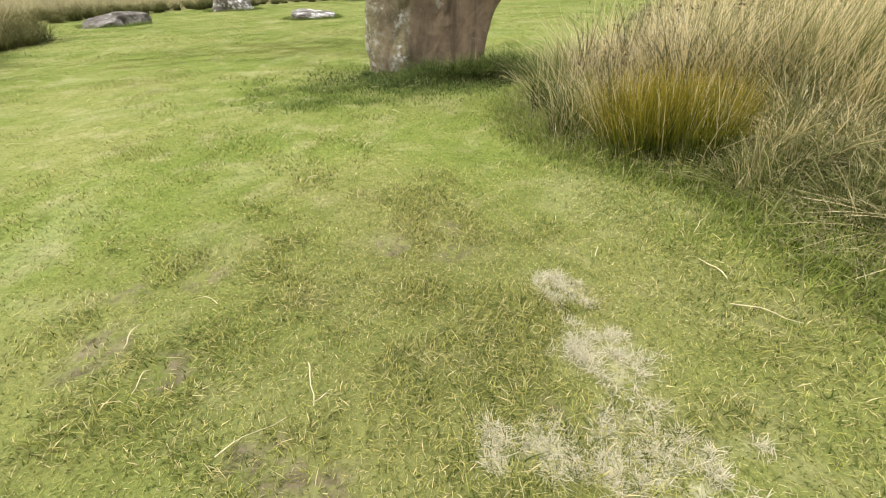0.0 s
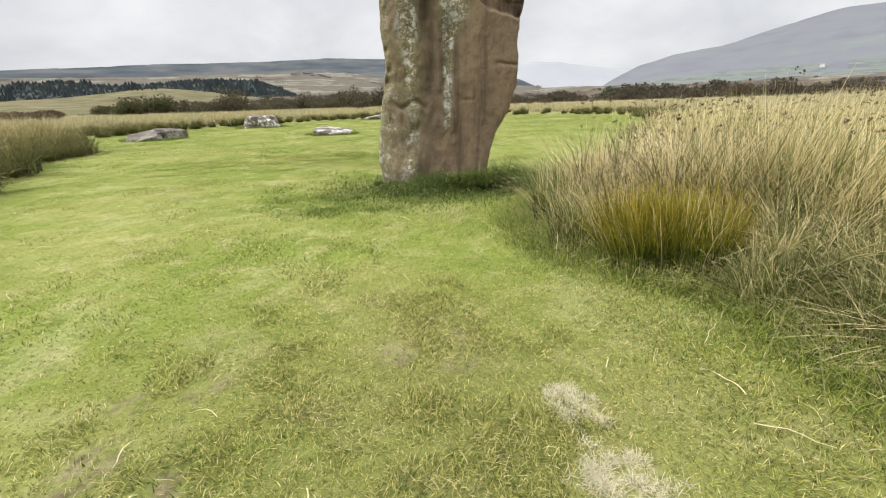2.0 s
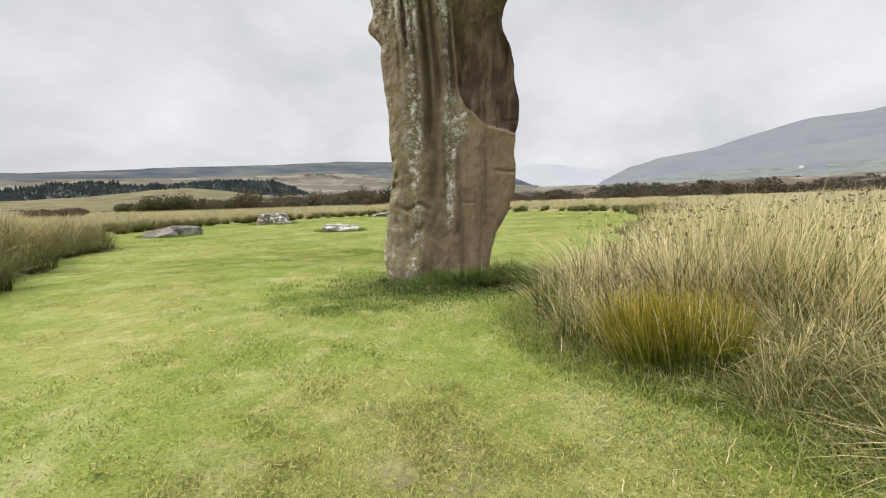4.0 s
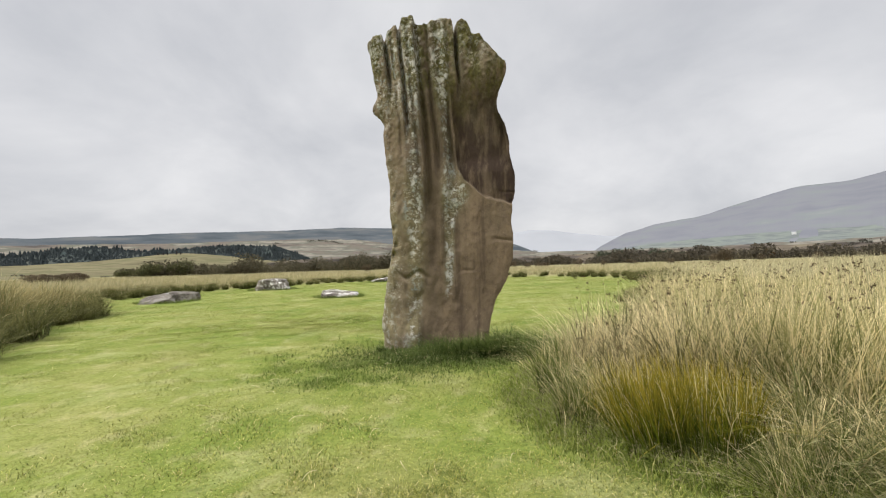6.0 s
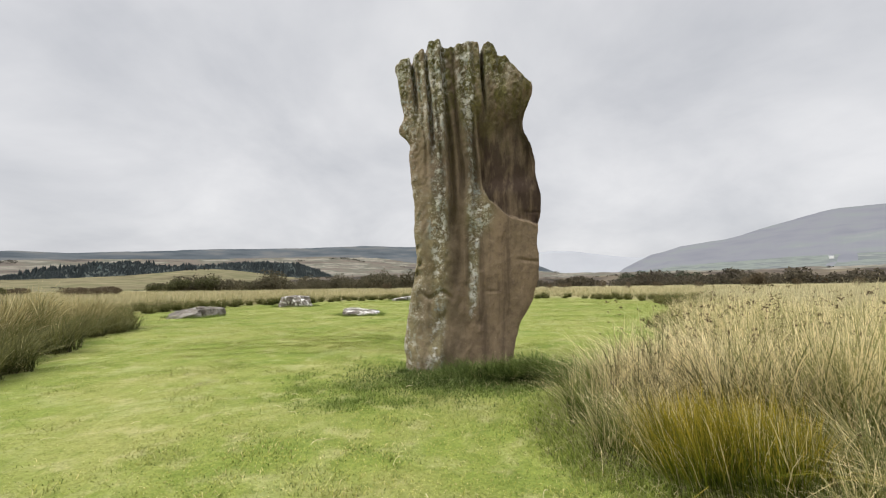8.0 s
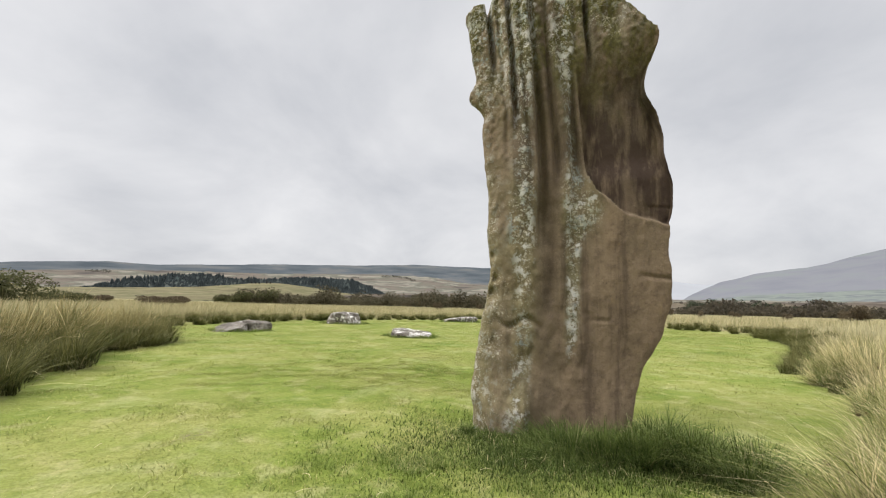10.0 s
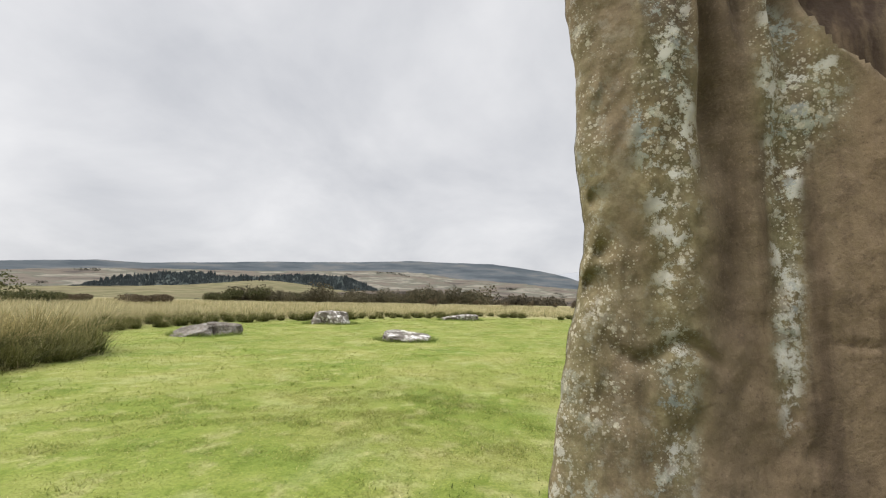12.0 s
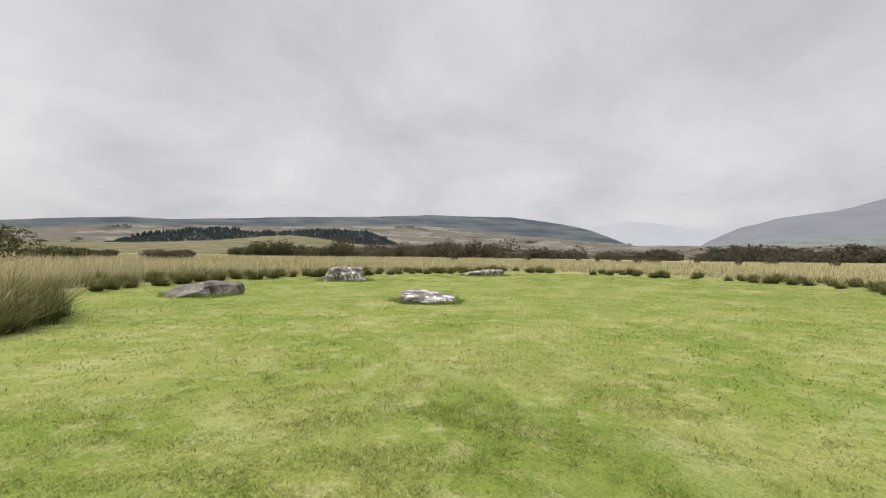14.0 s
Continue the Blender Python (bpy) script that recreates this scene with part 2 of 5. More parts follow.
def hill_material(name, stops, scale, haze_glow, streak=3.0):
    """Distant slopes; the air's haze is painted in as pale colour and emission."""
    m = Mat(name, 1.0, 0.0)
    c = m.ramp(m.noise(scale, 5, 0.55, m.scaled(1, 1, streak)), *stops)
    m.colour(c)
    m.put(m.b.inputs["Emission Color"], haze_glow)
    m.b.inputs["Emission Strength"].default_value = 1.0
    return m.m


def stone_material():
    m = Mat("lichened_sandstone", 0.92, 0.15)
    z = m.axis(2)
    lichen, dark_streak = m.attr("lichen"), m.attr("dark_streak")
    rock = m.ramp(m.noise(1.5, 6, 0.62, m.scaled(1, 1, 0.22)), (0.28, lin(90, 78, 63)), (0.48, lin(116, 102, 83)), (0.66, lin(133, 115, 93)), (0.8, lin(122, 112, 84)))
    rock = m.mix(m.step(m.noise(9, 5, 0.7), 0.42, 0.7, 0, 0.5), rock, lin(80, 68, 57))
    rock = m.mix(m.step(m.noise(70, 3, 0.75), 0.5, 0.72, 0, 0.4), rock, lin(150, 130, 108))
    rock = m.mix(m.step(m.noise(48, 3, 0.75), 0.56, 0.72, 0, 0.5), rock, lin(66, 56, 48))
    ochre = m.math("MULTIPLY", m.step(lichen, 0.1, 0.6), m.math("MULTIPLY", m.step(z, 3.2, 2.0), m.step(m.noise(2.2, 5, 0.65), 0.35, 0.6, 0.2, 0.75)))
    rock = m.mix(ochre, rock, m.ramp(m.noise(14, 5, 0.7), (0.35, lin(90, 82, 56)), (0.5, lin(116, 106, 76)), (0.68, lin(144, 135, 104))))
    # dark vertical runs, and darker streaks in the recess and two grooves
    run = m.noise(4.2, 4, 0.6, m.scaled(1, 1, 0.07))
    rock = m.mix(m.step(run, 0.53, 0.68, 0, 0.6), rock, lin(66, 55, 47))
    rock = m.mix(m.math("MULTIPLY", dark_streak, m.step(m.noise(5.5, 4, 0.65, m.scaled(1, 1, 0.22)), 0.38, 0.58, 0.3, 0.9)), rock, lin(54, 43, 37))
    # grey-green algae where the stone is weathered, moss at the head
    veil = m.math("MULTIPLY", m.math("MINIMUM", m.math("ADD", lichen, m.step(z, 2.8, 4.2, 0, 0.5)), 1.0), m.step(m.noise(6, 6, 0.75, m.scaled(1, 1, 0.5)), 0.40, 0.60))
    rock = m.mix(m.math("MULTIPLY", veil, 0.48), rock, m.ramp(m.noise(30, 4, 0.75), (0.35, lin(70, 68, 48)), (0.52, lin(108, 106, 80)), (0.68, lin(150, 148, 122))))
    moss = m.math("MULTIPLY", m.step(z, 2.9, 4.6, 0, 1), m.step(m.noise(4.5, 5, 0.7, m.scaled(1, 1, 0.4)), 0.43, 0.58))
    rock = m.mix(m.math("MULTIPLY", moss, 0.8), rock, m.ramp(m.noise(24, 3, 0.7), (0.4, lin(58, 58, 24)), (0.65, lin(98, 96, 46))))
    # thick crusts along the runs of rain
    crust = m.math("MULTIPLY", m.step(lichen, 0.25, 0.8), m.step(m.noise(10, 7, 0.78), 0.515, 0.56))
    rock = m.mix(m.math("MULTIPLY", crust, 0.72), rock, m.ramp(m.noise(5, 3), (0.38, lin(142, 154, 154)), (0.50, lin(166, 170, 158)), (0.62, lin(204, 203, 196))))
    white = m.math("MULTIPLY", m.attr("white"), m.step(m.noise(17, 6, 0.78), 0.49, 0.54))
    rock = m.mix(m.math("MULTIPLY", white, 0.8), rock, lin(196, 194, 186))
    # round spots of several sizes
    for sc, size, keep, tone in ((7.0, 0.34, 0.77, lin(150, 156, 156)), (13.0, 0.40, 0.75, lin(170, 172, 152)), (26.0, 0.46, 0.72, lin(184, 178, 160)), (52.0, 0.50, 0.70, lin(192, 186, 170)), (95.0, 0.50, 0.66, lin(186, 180, 164))):
        v = m.voronoi(sc)
        pick = m.node("ShaderNodeSeparateXYZ", Vector=v.outputs["Color"])
        wob = m.math("ADD", v.outputs["Distance"], m.math("MULTIPLY", m.math("SUBTRACT", m.noise(sc * 4, 4, 0.7), 0.5), 0.6))
        spot = m.step(m.math("SUBTRACT", wob, m.math("MULTIPLY", pick.outputs[0], size)), 0.04, -0.04)
        where = m.step(m.math("ADD", m.math("MULTIPLY", lichen, 0.40), m.noise(2.6, 4, 0.65)), keep, keep + 0.10)
        rock = m.mix(m.math("MULTIPLY", m.math("MULTIPLY", m.math("MULTIPLY", spot, where), m.step(pick.outputs[1], 0.5, 0.55)), 0.72), rock, m.mix(m.step(m.noise(sc * 6, 3, 0.7), 0.4, 0.6, 0.0, 0.55), tone, lin(120, 114, 94)))
    m.colour(rock)
    h = m.math("ADD", m.math("MULTIPLY", m.noise(7, 6, 0.7, m.scaled(1, 1, 0.5)), 1.0), m.math("ADD", m.math("MULTIPLY", m.noise(26, 5, 0.7), 0.55), m.math("MULTIPLY", m.math("ADD", crust, white), 0.3)))
    m.bump(h, 0.45, 0.03)
    return m.m


def boulder_material():
    m = Mat("grey_lichened_rock", 0.92, 0.15)
    c = m.ramp(m.noise(2.2, 6, 0.65), (0.3, lin(70, 64, 58)), (0.5, lin(102, 96, 88)), (0.7, lin(130, 124, 114)))
    c = m.mix(m.math("MULTIPLY", m.step(m.noise(3.5, 5, 0.7), 0.50, 0.6), m.attr("white")), c, lin(222, 220, 214))
    c = m.mix(m.step(m.noise(12, 5, 0.7), 0.55, 0.66, 0, 0.8), c, lin(70, 62, 58))
    c = m.mix(m.step(m.noise(26, 4, 0.7), 0.60, 0.66, 0, 0.7), c, lin(205, 202, 192))
    m.colour(c)
    return m.bump(m.math("ADD", m.noise(14, 6, 0.7), m.noise(3, 4, 0.6, m.scaled(1, 1, 4))), 0.8, 0.05).m


def leaf_material(name, a, b):
    m = Mat(name, 0.8, 0.1)
    n = m.node("ShaderNodeNewGeometry")
    c = m.mix(n.outputs["Random Per Island"], a, b)
    m.colour(c)
    tr = m.node("ShaderNodeBsdfTranslucent", Color=c)
    mx = m.node("ShaderNodeMixShader", Fac=0.5)
    m.t.links.new(m.b.outputs[0], mx.inputs[1])
    m.t.links.new(tr.outputs[0], mx.inputs[2])
    m.t.links.new(mx.outputs[0], m.t.nodes["Material Output"].inputs[0])
    return m.m


M_GROUND = ground_material()
M_STONE = stone_material()
M_ROCK = boulder_material()
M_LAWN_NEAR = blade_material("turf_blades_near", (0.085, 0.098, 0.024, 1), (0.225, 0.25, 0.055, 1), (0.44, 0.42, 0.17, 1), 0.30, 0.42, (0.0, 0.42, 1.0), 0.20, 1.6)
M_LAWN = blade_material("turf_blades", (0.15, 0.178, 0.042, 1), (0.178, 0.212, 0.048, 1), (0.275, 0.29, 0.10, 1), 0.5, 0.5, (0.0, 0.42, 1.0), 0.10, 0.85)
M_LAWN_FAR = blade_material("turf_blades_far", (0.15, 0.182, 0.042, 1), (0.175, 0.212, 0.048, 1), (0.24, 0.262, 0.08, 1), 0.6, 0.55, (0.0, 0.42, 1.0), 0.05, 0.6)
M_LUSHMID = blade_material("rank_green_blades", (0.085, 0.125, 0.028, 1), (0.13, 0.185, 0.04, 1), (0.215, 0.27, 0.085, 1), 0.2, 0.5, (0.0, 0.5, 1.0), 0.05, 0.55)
# dark green blades; near-black base paints the shaded hollow at the stone's foot
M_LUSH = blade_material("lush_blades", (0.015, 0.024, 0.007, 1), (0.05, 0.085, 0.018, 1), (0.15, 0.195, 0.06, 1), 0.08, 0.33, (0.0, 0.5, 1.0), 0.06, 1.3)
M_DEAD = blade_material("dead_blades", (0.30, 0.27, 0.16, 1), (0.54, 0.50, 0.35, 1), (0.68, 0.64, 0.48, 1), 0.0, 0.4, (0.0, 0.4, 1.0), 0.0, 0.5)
# rush feet are olive, darkened further to paint in the shaded gaps
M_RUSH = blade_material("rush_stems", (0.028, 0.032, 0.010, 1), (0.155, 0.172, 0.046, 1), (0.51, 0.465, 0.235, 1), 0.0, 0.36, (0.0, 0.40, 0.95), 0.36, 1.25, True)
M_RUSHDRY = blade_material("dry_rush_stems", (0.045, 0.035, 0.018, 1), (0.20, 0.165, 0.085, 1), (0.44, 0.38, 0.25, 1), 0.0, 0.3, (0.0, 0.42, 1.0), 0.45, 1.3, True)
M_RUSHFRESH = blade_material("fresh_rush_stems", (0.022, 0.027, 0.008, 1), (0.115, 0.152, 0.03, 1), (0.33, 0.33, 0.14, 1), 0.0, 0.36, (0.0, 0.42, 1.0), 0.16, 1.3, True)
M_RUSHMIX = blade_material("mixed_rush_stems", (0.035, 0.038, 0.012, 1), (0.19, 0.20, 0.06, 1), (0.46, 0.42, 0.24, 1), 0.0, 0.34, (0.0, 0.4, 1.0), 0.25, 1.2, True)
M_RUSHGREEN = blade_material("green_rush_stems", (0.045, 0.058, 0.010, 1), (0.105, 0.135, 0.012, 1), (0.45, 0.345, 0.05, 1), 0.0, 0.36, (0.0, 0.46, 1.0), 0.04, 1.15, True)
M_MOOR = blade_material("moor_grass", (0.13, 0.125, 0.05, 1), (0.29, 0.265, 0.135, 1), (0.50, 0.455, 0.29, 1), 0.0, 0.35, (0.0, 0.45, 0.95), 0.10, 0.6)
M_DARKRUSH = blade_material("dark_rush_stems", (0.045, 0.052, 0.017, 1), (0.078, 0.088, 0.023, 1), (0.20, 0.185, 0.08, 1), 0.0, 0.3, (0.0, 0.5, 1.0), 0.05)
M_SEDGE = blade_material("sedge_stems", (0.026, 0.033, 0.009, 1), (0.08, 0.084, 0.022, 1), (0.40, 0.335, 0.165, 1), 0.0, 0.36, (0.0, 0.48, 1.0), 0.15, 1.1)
M_VERGE = blade_material("verge_blades", (0.09, 0.12, 0.025, 1), (0.23, 0.30, 0.055, 1), (0.40, 0.44, 0.13, 1), 0.2, 0.45, (0.0, 0.5, 1.0), 0.12)
M_THATCH = blade_material("dead_rush_thatch", (0.06, 0.05, 0.03, 1), (0.20, 0.17, 0.105, 1), (0.40, 0.35, 0.23, 1), 0.0, 0.3)
M_SEED = leaf_material("seed_heads", (0.06, 0.04, 0.025, 1), (0.13, 0.09, 0.05, 1))
M_BARK = Mat("bark", 0.95, 0.1).colour((0.09, 0.075, 0.06, 1)).m
M_BUSH = leaf_material("gorse_leaves", (0.052, 0.056, 0.026, 1), (0.115, 0.115, 0.05, 1))
M_WOOD = leaf_material("autumn_wood", (0.062, 0.054, 0.040, 1), (0.112, 0.096, 0.066, 1))
M_HEDGE = leaf_material("olive_scrub", (0.062, 0.058, 0.036, 1), (0.125, 0.108, 0.068, 1))
M_BROWNBUSH = leaf_material("brown_bush_leaves", (0.08, 0.063, 0.042, 1), (0.155, 0.122, 0.075, 1))
# fir greens paled towards blue, distance haze painted into the colour
M_FIR = leaf_material("fir", (0.052, 0.064, 0.066, 1), (0.070, 0.084, 0.084, 1))
M_SCRUB = leaf_material("scrub_leaves", (0.07, 0.066, 0.055, 1), (0.095, 0.088, 0.07, 1))
M_PINE = leaf_material("pine", (0.03, 0.045, 0.028, 1), (0.07, 0.08, 0.045, 1))
M_STRAW = Mat("straw", 0.8, 0.2).colour((0.60, 0.52, 0.32, 1)).m


# ---- mesh helpers ----
def mesh_from(name, verts, faces, material, smoothed=True, attrs=None):
    me = bpy.data.meshes.new(name)
    me.from_pydata([tuple(v) for v in verts], [], [tuple(f) for f in faces])
    if smoothed:
        me.polygons.foreach_set("use_smooth", [True] * len(me.polygons))
    for k, vals in (attrs or {}).items():
        a = me.attributes.new(k, "FLOAT", "POINT")
        a.data.foreach_set("value", np.asarray(vals, np.float32).ravel())
    me.materials.append(material)
    me.update()
    return me


def part(name, me, parent, label=""):
    ob = new(name, me)
    ob.parent = parent
    return tagged(ob, label)


def blades_mesh(name, base, h, w, away, lean, material, seg=2, droop=0.3, tone=None):
    """Tapered blades: base (n, 3), height, width, the direction that each leans to and how far (in heights)."""
    n = len(base)
    face = away + math.pi / 2 + rng.normal(0, 0.4, n)
    side = np.stack([np.cos(face), np.sin(face), np.zeros(n)], 1) * (w / 2)[:, None]
    out = np.stack([np.cos(away), np.sin(away), np.zeros(n)], 1)
    t = np.linspace(0, 1, seg + 1)
    rows = []
    for k, tk in enumerate(t):
        c = base + out * (h * lean * tk ** 1.7)[:, None]
        c[:, 2] += h * tk * (1 - droop * np.minimum(lean, 1.2) * tk)
        if k < seg:
            f = 1 - 0.55 * tk
            rows += [c - side * f, c + side * f]
        else:
            rows.append(c)
    per = 2 * seg + 1
    verts = np.stack(rows, 1).reshape(-1, 3)
    first = (np.arange(n) * per)[:, None]
    pat, vv = [], []
    for k in range(seg - 1):
        pat += [2 * k, 2 * k + 1, 2 * k + 3, 2 * k + 2]
        vv += [t[k], t[k], t[k + 1], t[k + 1]]
    pat += [2 * seg - 2, 2 * seg - 1, 2 * seg]
    vv += [t[seg - 1], t[seg - 1], 1.0]
    loops = (first + np.array(pat)[None, :]).ravel()
    sizes = np.tile(np.array([4] * (seg - 1) + [3]), n)
    starts = np.concatenate([[0], np.cumsum(sizes)[:-1]])
    me = bpy.data.meshes.new(name)
    me.vertices.add(len(verts))
    me.vertices.foreach_set("co", verts.astype(np.float32).ravel())
    me.loops.add(len(loops))
    me.loops.foreach_set("vertex_index", loops.astype(np.int32))
    me.polygons.add(len(sizes))
    me.polygons.foreach_set("loop_start", starts.astype(np.int32))
    uv = me.uv_layers.new(name="UVMap")
    u = np.repeat(rng.uniform(0, 1, n) if tone is None else tone, len(pat))
    v = np.tile(np.array(vv), n)
    uv.data.foreach_set("uv", np.stack([u, v], 1).astype(np.float32).ravel())
    me.materials.append(material)
    me.update(calc_edges=True)
    me.validate()
    return me


def triangles_mesh(name, centres, size, material, flat=0.0):
    """Loose leaf triangles, one island each."""
    n = len(centres)
    a = rng.normal(size=(n, 3))
    b = rng.normal(size=(n, 3))
    a[:, 2] *= 1 - flat
    b[:, 2] *= 1 - flat
    a /= np.linalg.norm(a, axis=1)[:, None]
    b -= a * (a * b).sum(1)[:, None]
    b /= np.linalg.norm(b, axis=1)[:, None] + 1e-9
    s = np.asarray(size)[:, None] if np.ndim(size) else size
    verts = np.stack([centres + a * s, centres - a * s * 0.5 + b * s * 0.8, centres - a * s * 0.5 - b * s * 0.8], 1).reshape(-1, 3)
    return mesh_from(name, verts.tolist(), np.arange(3 * n).reshape(-1, 3).tolist(), material, False)


CENTRE = (0.0, 4.0)


def polar(az, dist):
    return CENTRE[0] + dist * math.sin(radians(az)), CENTRE[1] + dist * math.cos(radians(az))


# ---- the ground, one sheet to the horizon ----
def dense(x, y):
    """How far the turf sheet is darkened under thick blades: most where the walk begins."""
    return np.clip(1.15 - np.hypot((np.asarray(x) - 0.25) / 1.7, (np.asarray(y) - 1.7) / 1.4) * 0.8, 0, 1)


def build_ground():
    radii = list(np.arange(0.0, 4.0, 0.055))
    while radii[-1] < 4800:
        radii.append(radii[-1] * 1.045)
    radii = np.array(radii[1:])
    na = 330
    ang = np.linspace(0, 2 * math.pi, na, endpoint=False)
    cx, cy = 0.2, 2.3
    x = np.concatenate([[cx], (cx + radii[:, None] * np.sin(ang)).ravel()])
    y = np.concatenate([[cy], (cy + radii[:, None] * np.cos(ang)).ravel()])
    z = gz(x, y)
    faces = [(0, 1 + (i + 1) % na, 1 + i) for i in range(na)]
    for r in range(len(radii) - 1):
        o = 1 + r * na
        faces += [(o + i, o + (i + 1) % na, o + na + (i + 1) % na, o + na + i) for i in range(na)]
    e = lawn_edge(x, y) + fbm(x * 1.5, y * 1.5, 31, 3) * 0.25
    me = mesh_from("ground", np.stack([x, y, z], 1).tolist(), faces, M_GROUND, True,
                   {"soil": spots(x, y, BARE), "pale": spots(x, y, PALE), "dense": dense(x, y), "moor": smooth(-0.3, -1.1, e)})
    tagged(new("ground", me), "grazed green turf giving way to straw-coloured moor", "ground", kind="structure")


build_ground()


# ---- hills ----
def build_hill(name, label, profile, dist, material, depth=0.35, rough=1.0, seed=0, foot=-6.0, step=0.25):
    """A slope whose skyline follows (azimuth, elevation) pairs, seen from the middle of the place."""
    paz, pel = zip(*profile)
    az = np.arange(paz[0], paz[-1] + 1e-6, step)
    el = np.interp(az, paz, pel)
    k = np.ones(7) / 7
    el = np.convolve(np.pad(el, 3, mode="edge"), k, mode="valid")
    el = el + fbm(az * 0.9, az * 0 + seed, seed, 4) * 0.10 * rough
    levels = 14
    verts, faces = [], []
    for j in range(levels + 2):
        f = min(j / levels, 1.0)
        rr = dist * (1 - depth * (1 - f)) if j <= levels else dist * 1.15
        top = np.tan(np.radians(el)) * dist + 1.1
        zz = foot + (top - foot) * (f ** 1.4)
        zz = zz + fbm(az * 0.7, az * 0 + j * 0.6, seed + 5, 4) * (top - foot) * 0.10 * f * (1 - f) * 2
        if j > levels:
            zz = np.full_like(az, foot)
        for a, zv in zip(az, zz):
            px, py = polar(a, rr)
            verts.append((px, py, zv))
    n = len(az)
    for j in range(levels + 1):
        faces += [(j * n + i, j * n + i + 1, (j + 1) * n + i + 1, (j + 1) * n + i) for i in range(n - 1)]
    tagged(new(name, mesh_from(name, verts, faces, material)), label, "hill", kind="structure")


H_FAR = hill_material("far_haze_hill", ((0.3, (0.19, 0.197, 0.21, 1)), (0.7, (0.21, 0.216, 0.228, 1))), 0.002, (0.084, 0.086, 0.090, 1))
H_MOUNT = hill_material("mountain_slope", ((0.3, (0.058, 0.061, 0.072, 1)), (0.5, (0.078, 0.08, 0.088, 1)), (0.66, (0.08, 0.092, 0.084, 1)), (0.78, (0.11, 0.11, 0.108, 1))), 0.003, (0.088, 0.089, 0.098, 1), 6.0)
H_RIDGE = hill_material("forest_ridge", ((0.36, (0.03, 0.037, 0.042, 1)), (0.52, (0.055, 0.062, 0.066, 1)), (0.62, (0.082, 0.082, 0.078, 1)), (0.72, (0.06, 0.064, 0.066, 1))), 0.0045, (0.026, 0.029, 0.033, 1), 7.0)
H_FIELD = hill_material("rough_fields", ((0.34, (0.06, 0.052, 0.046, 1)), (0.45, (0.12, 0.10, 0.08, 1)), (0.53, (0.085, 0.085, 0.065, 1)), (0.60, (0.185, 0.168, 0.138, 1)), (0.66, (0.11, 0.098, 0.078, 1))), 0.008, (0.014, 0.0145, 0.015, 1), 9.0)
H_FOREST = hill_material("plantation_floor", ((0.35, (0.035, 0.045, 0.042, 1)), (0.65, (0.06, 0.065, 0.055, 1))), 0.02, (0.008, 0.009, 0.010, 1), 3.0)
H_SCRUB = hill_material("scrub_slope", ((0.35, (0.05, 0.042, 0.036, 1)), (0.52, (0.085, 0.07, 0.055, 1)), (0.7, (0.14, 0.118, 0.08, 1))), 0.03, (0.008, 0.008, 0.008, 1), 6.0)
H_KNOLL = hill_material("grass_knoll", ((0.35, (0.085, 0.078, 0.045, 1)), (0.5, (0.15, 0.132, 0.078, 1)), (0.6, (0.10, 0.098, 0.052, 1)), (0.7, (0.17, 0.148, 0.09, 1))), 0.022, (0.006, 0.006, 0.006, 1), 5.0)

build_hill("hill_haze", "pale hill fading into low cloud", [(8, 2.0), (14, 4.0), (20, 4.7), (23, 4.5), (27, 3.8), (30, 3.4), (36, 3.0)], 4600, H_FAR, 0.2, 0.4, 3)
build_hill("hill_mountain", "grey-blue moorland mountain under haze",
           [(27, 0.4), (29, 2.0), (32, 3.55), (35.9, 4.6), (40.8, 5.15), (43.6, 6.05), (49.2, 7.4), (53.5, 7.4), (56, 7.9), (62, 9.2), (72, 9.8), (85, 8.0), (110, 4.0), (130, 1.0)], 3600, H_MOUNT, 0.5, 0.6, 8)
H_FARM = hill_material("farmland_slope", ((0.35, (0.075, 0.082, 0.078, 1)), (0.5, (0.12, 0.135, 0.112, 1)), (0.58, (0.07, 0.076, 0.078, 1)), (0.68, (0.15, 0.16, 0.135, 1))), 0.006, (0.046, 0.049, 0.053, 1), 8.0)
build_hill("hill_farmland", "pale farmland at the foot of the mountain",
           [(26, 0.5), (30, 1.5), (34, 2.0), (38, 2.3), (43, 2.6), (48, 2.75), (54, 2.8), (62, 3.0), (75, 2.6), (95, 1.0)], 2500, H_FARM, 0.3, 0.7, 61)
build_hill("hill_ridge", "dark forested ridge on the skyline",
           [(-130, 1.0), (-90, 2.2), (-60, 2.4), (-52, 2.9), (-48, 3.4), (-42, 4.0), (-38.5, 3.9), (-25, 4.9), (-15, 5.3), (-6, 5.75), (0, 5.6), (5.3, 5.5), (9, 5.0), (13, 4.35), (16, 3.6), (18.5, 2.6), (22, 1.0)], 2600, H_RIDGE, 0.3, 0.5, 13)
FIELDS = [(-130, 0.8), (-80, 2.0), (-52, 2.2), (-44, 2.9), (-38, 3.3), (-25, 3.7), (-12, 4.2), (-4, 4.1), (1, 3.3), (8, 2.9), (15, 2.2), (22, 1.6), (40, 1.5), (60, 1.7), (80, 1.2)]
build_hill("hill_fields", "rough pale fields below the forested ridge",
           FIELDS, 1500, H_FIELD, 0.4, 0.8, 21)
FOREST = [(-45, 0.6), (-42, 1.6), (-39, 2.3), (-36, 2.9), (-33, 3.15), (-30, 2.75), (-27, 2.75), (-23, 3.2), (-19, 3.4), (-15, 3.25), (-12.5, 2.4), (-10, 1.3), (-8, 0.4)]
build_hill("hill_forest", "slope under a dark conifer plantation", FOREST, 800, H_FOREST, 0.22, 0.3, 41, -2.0)
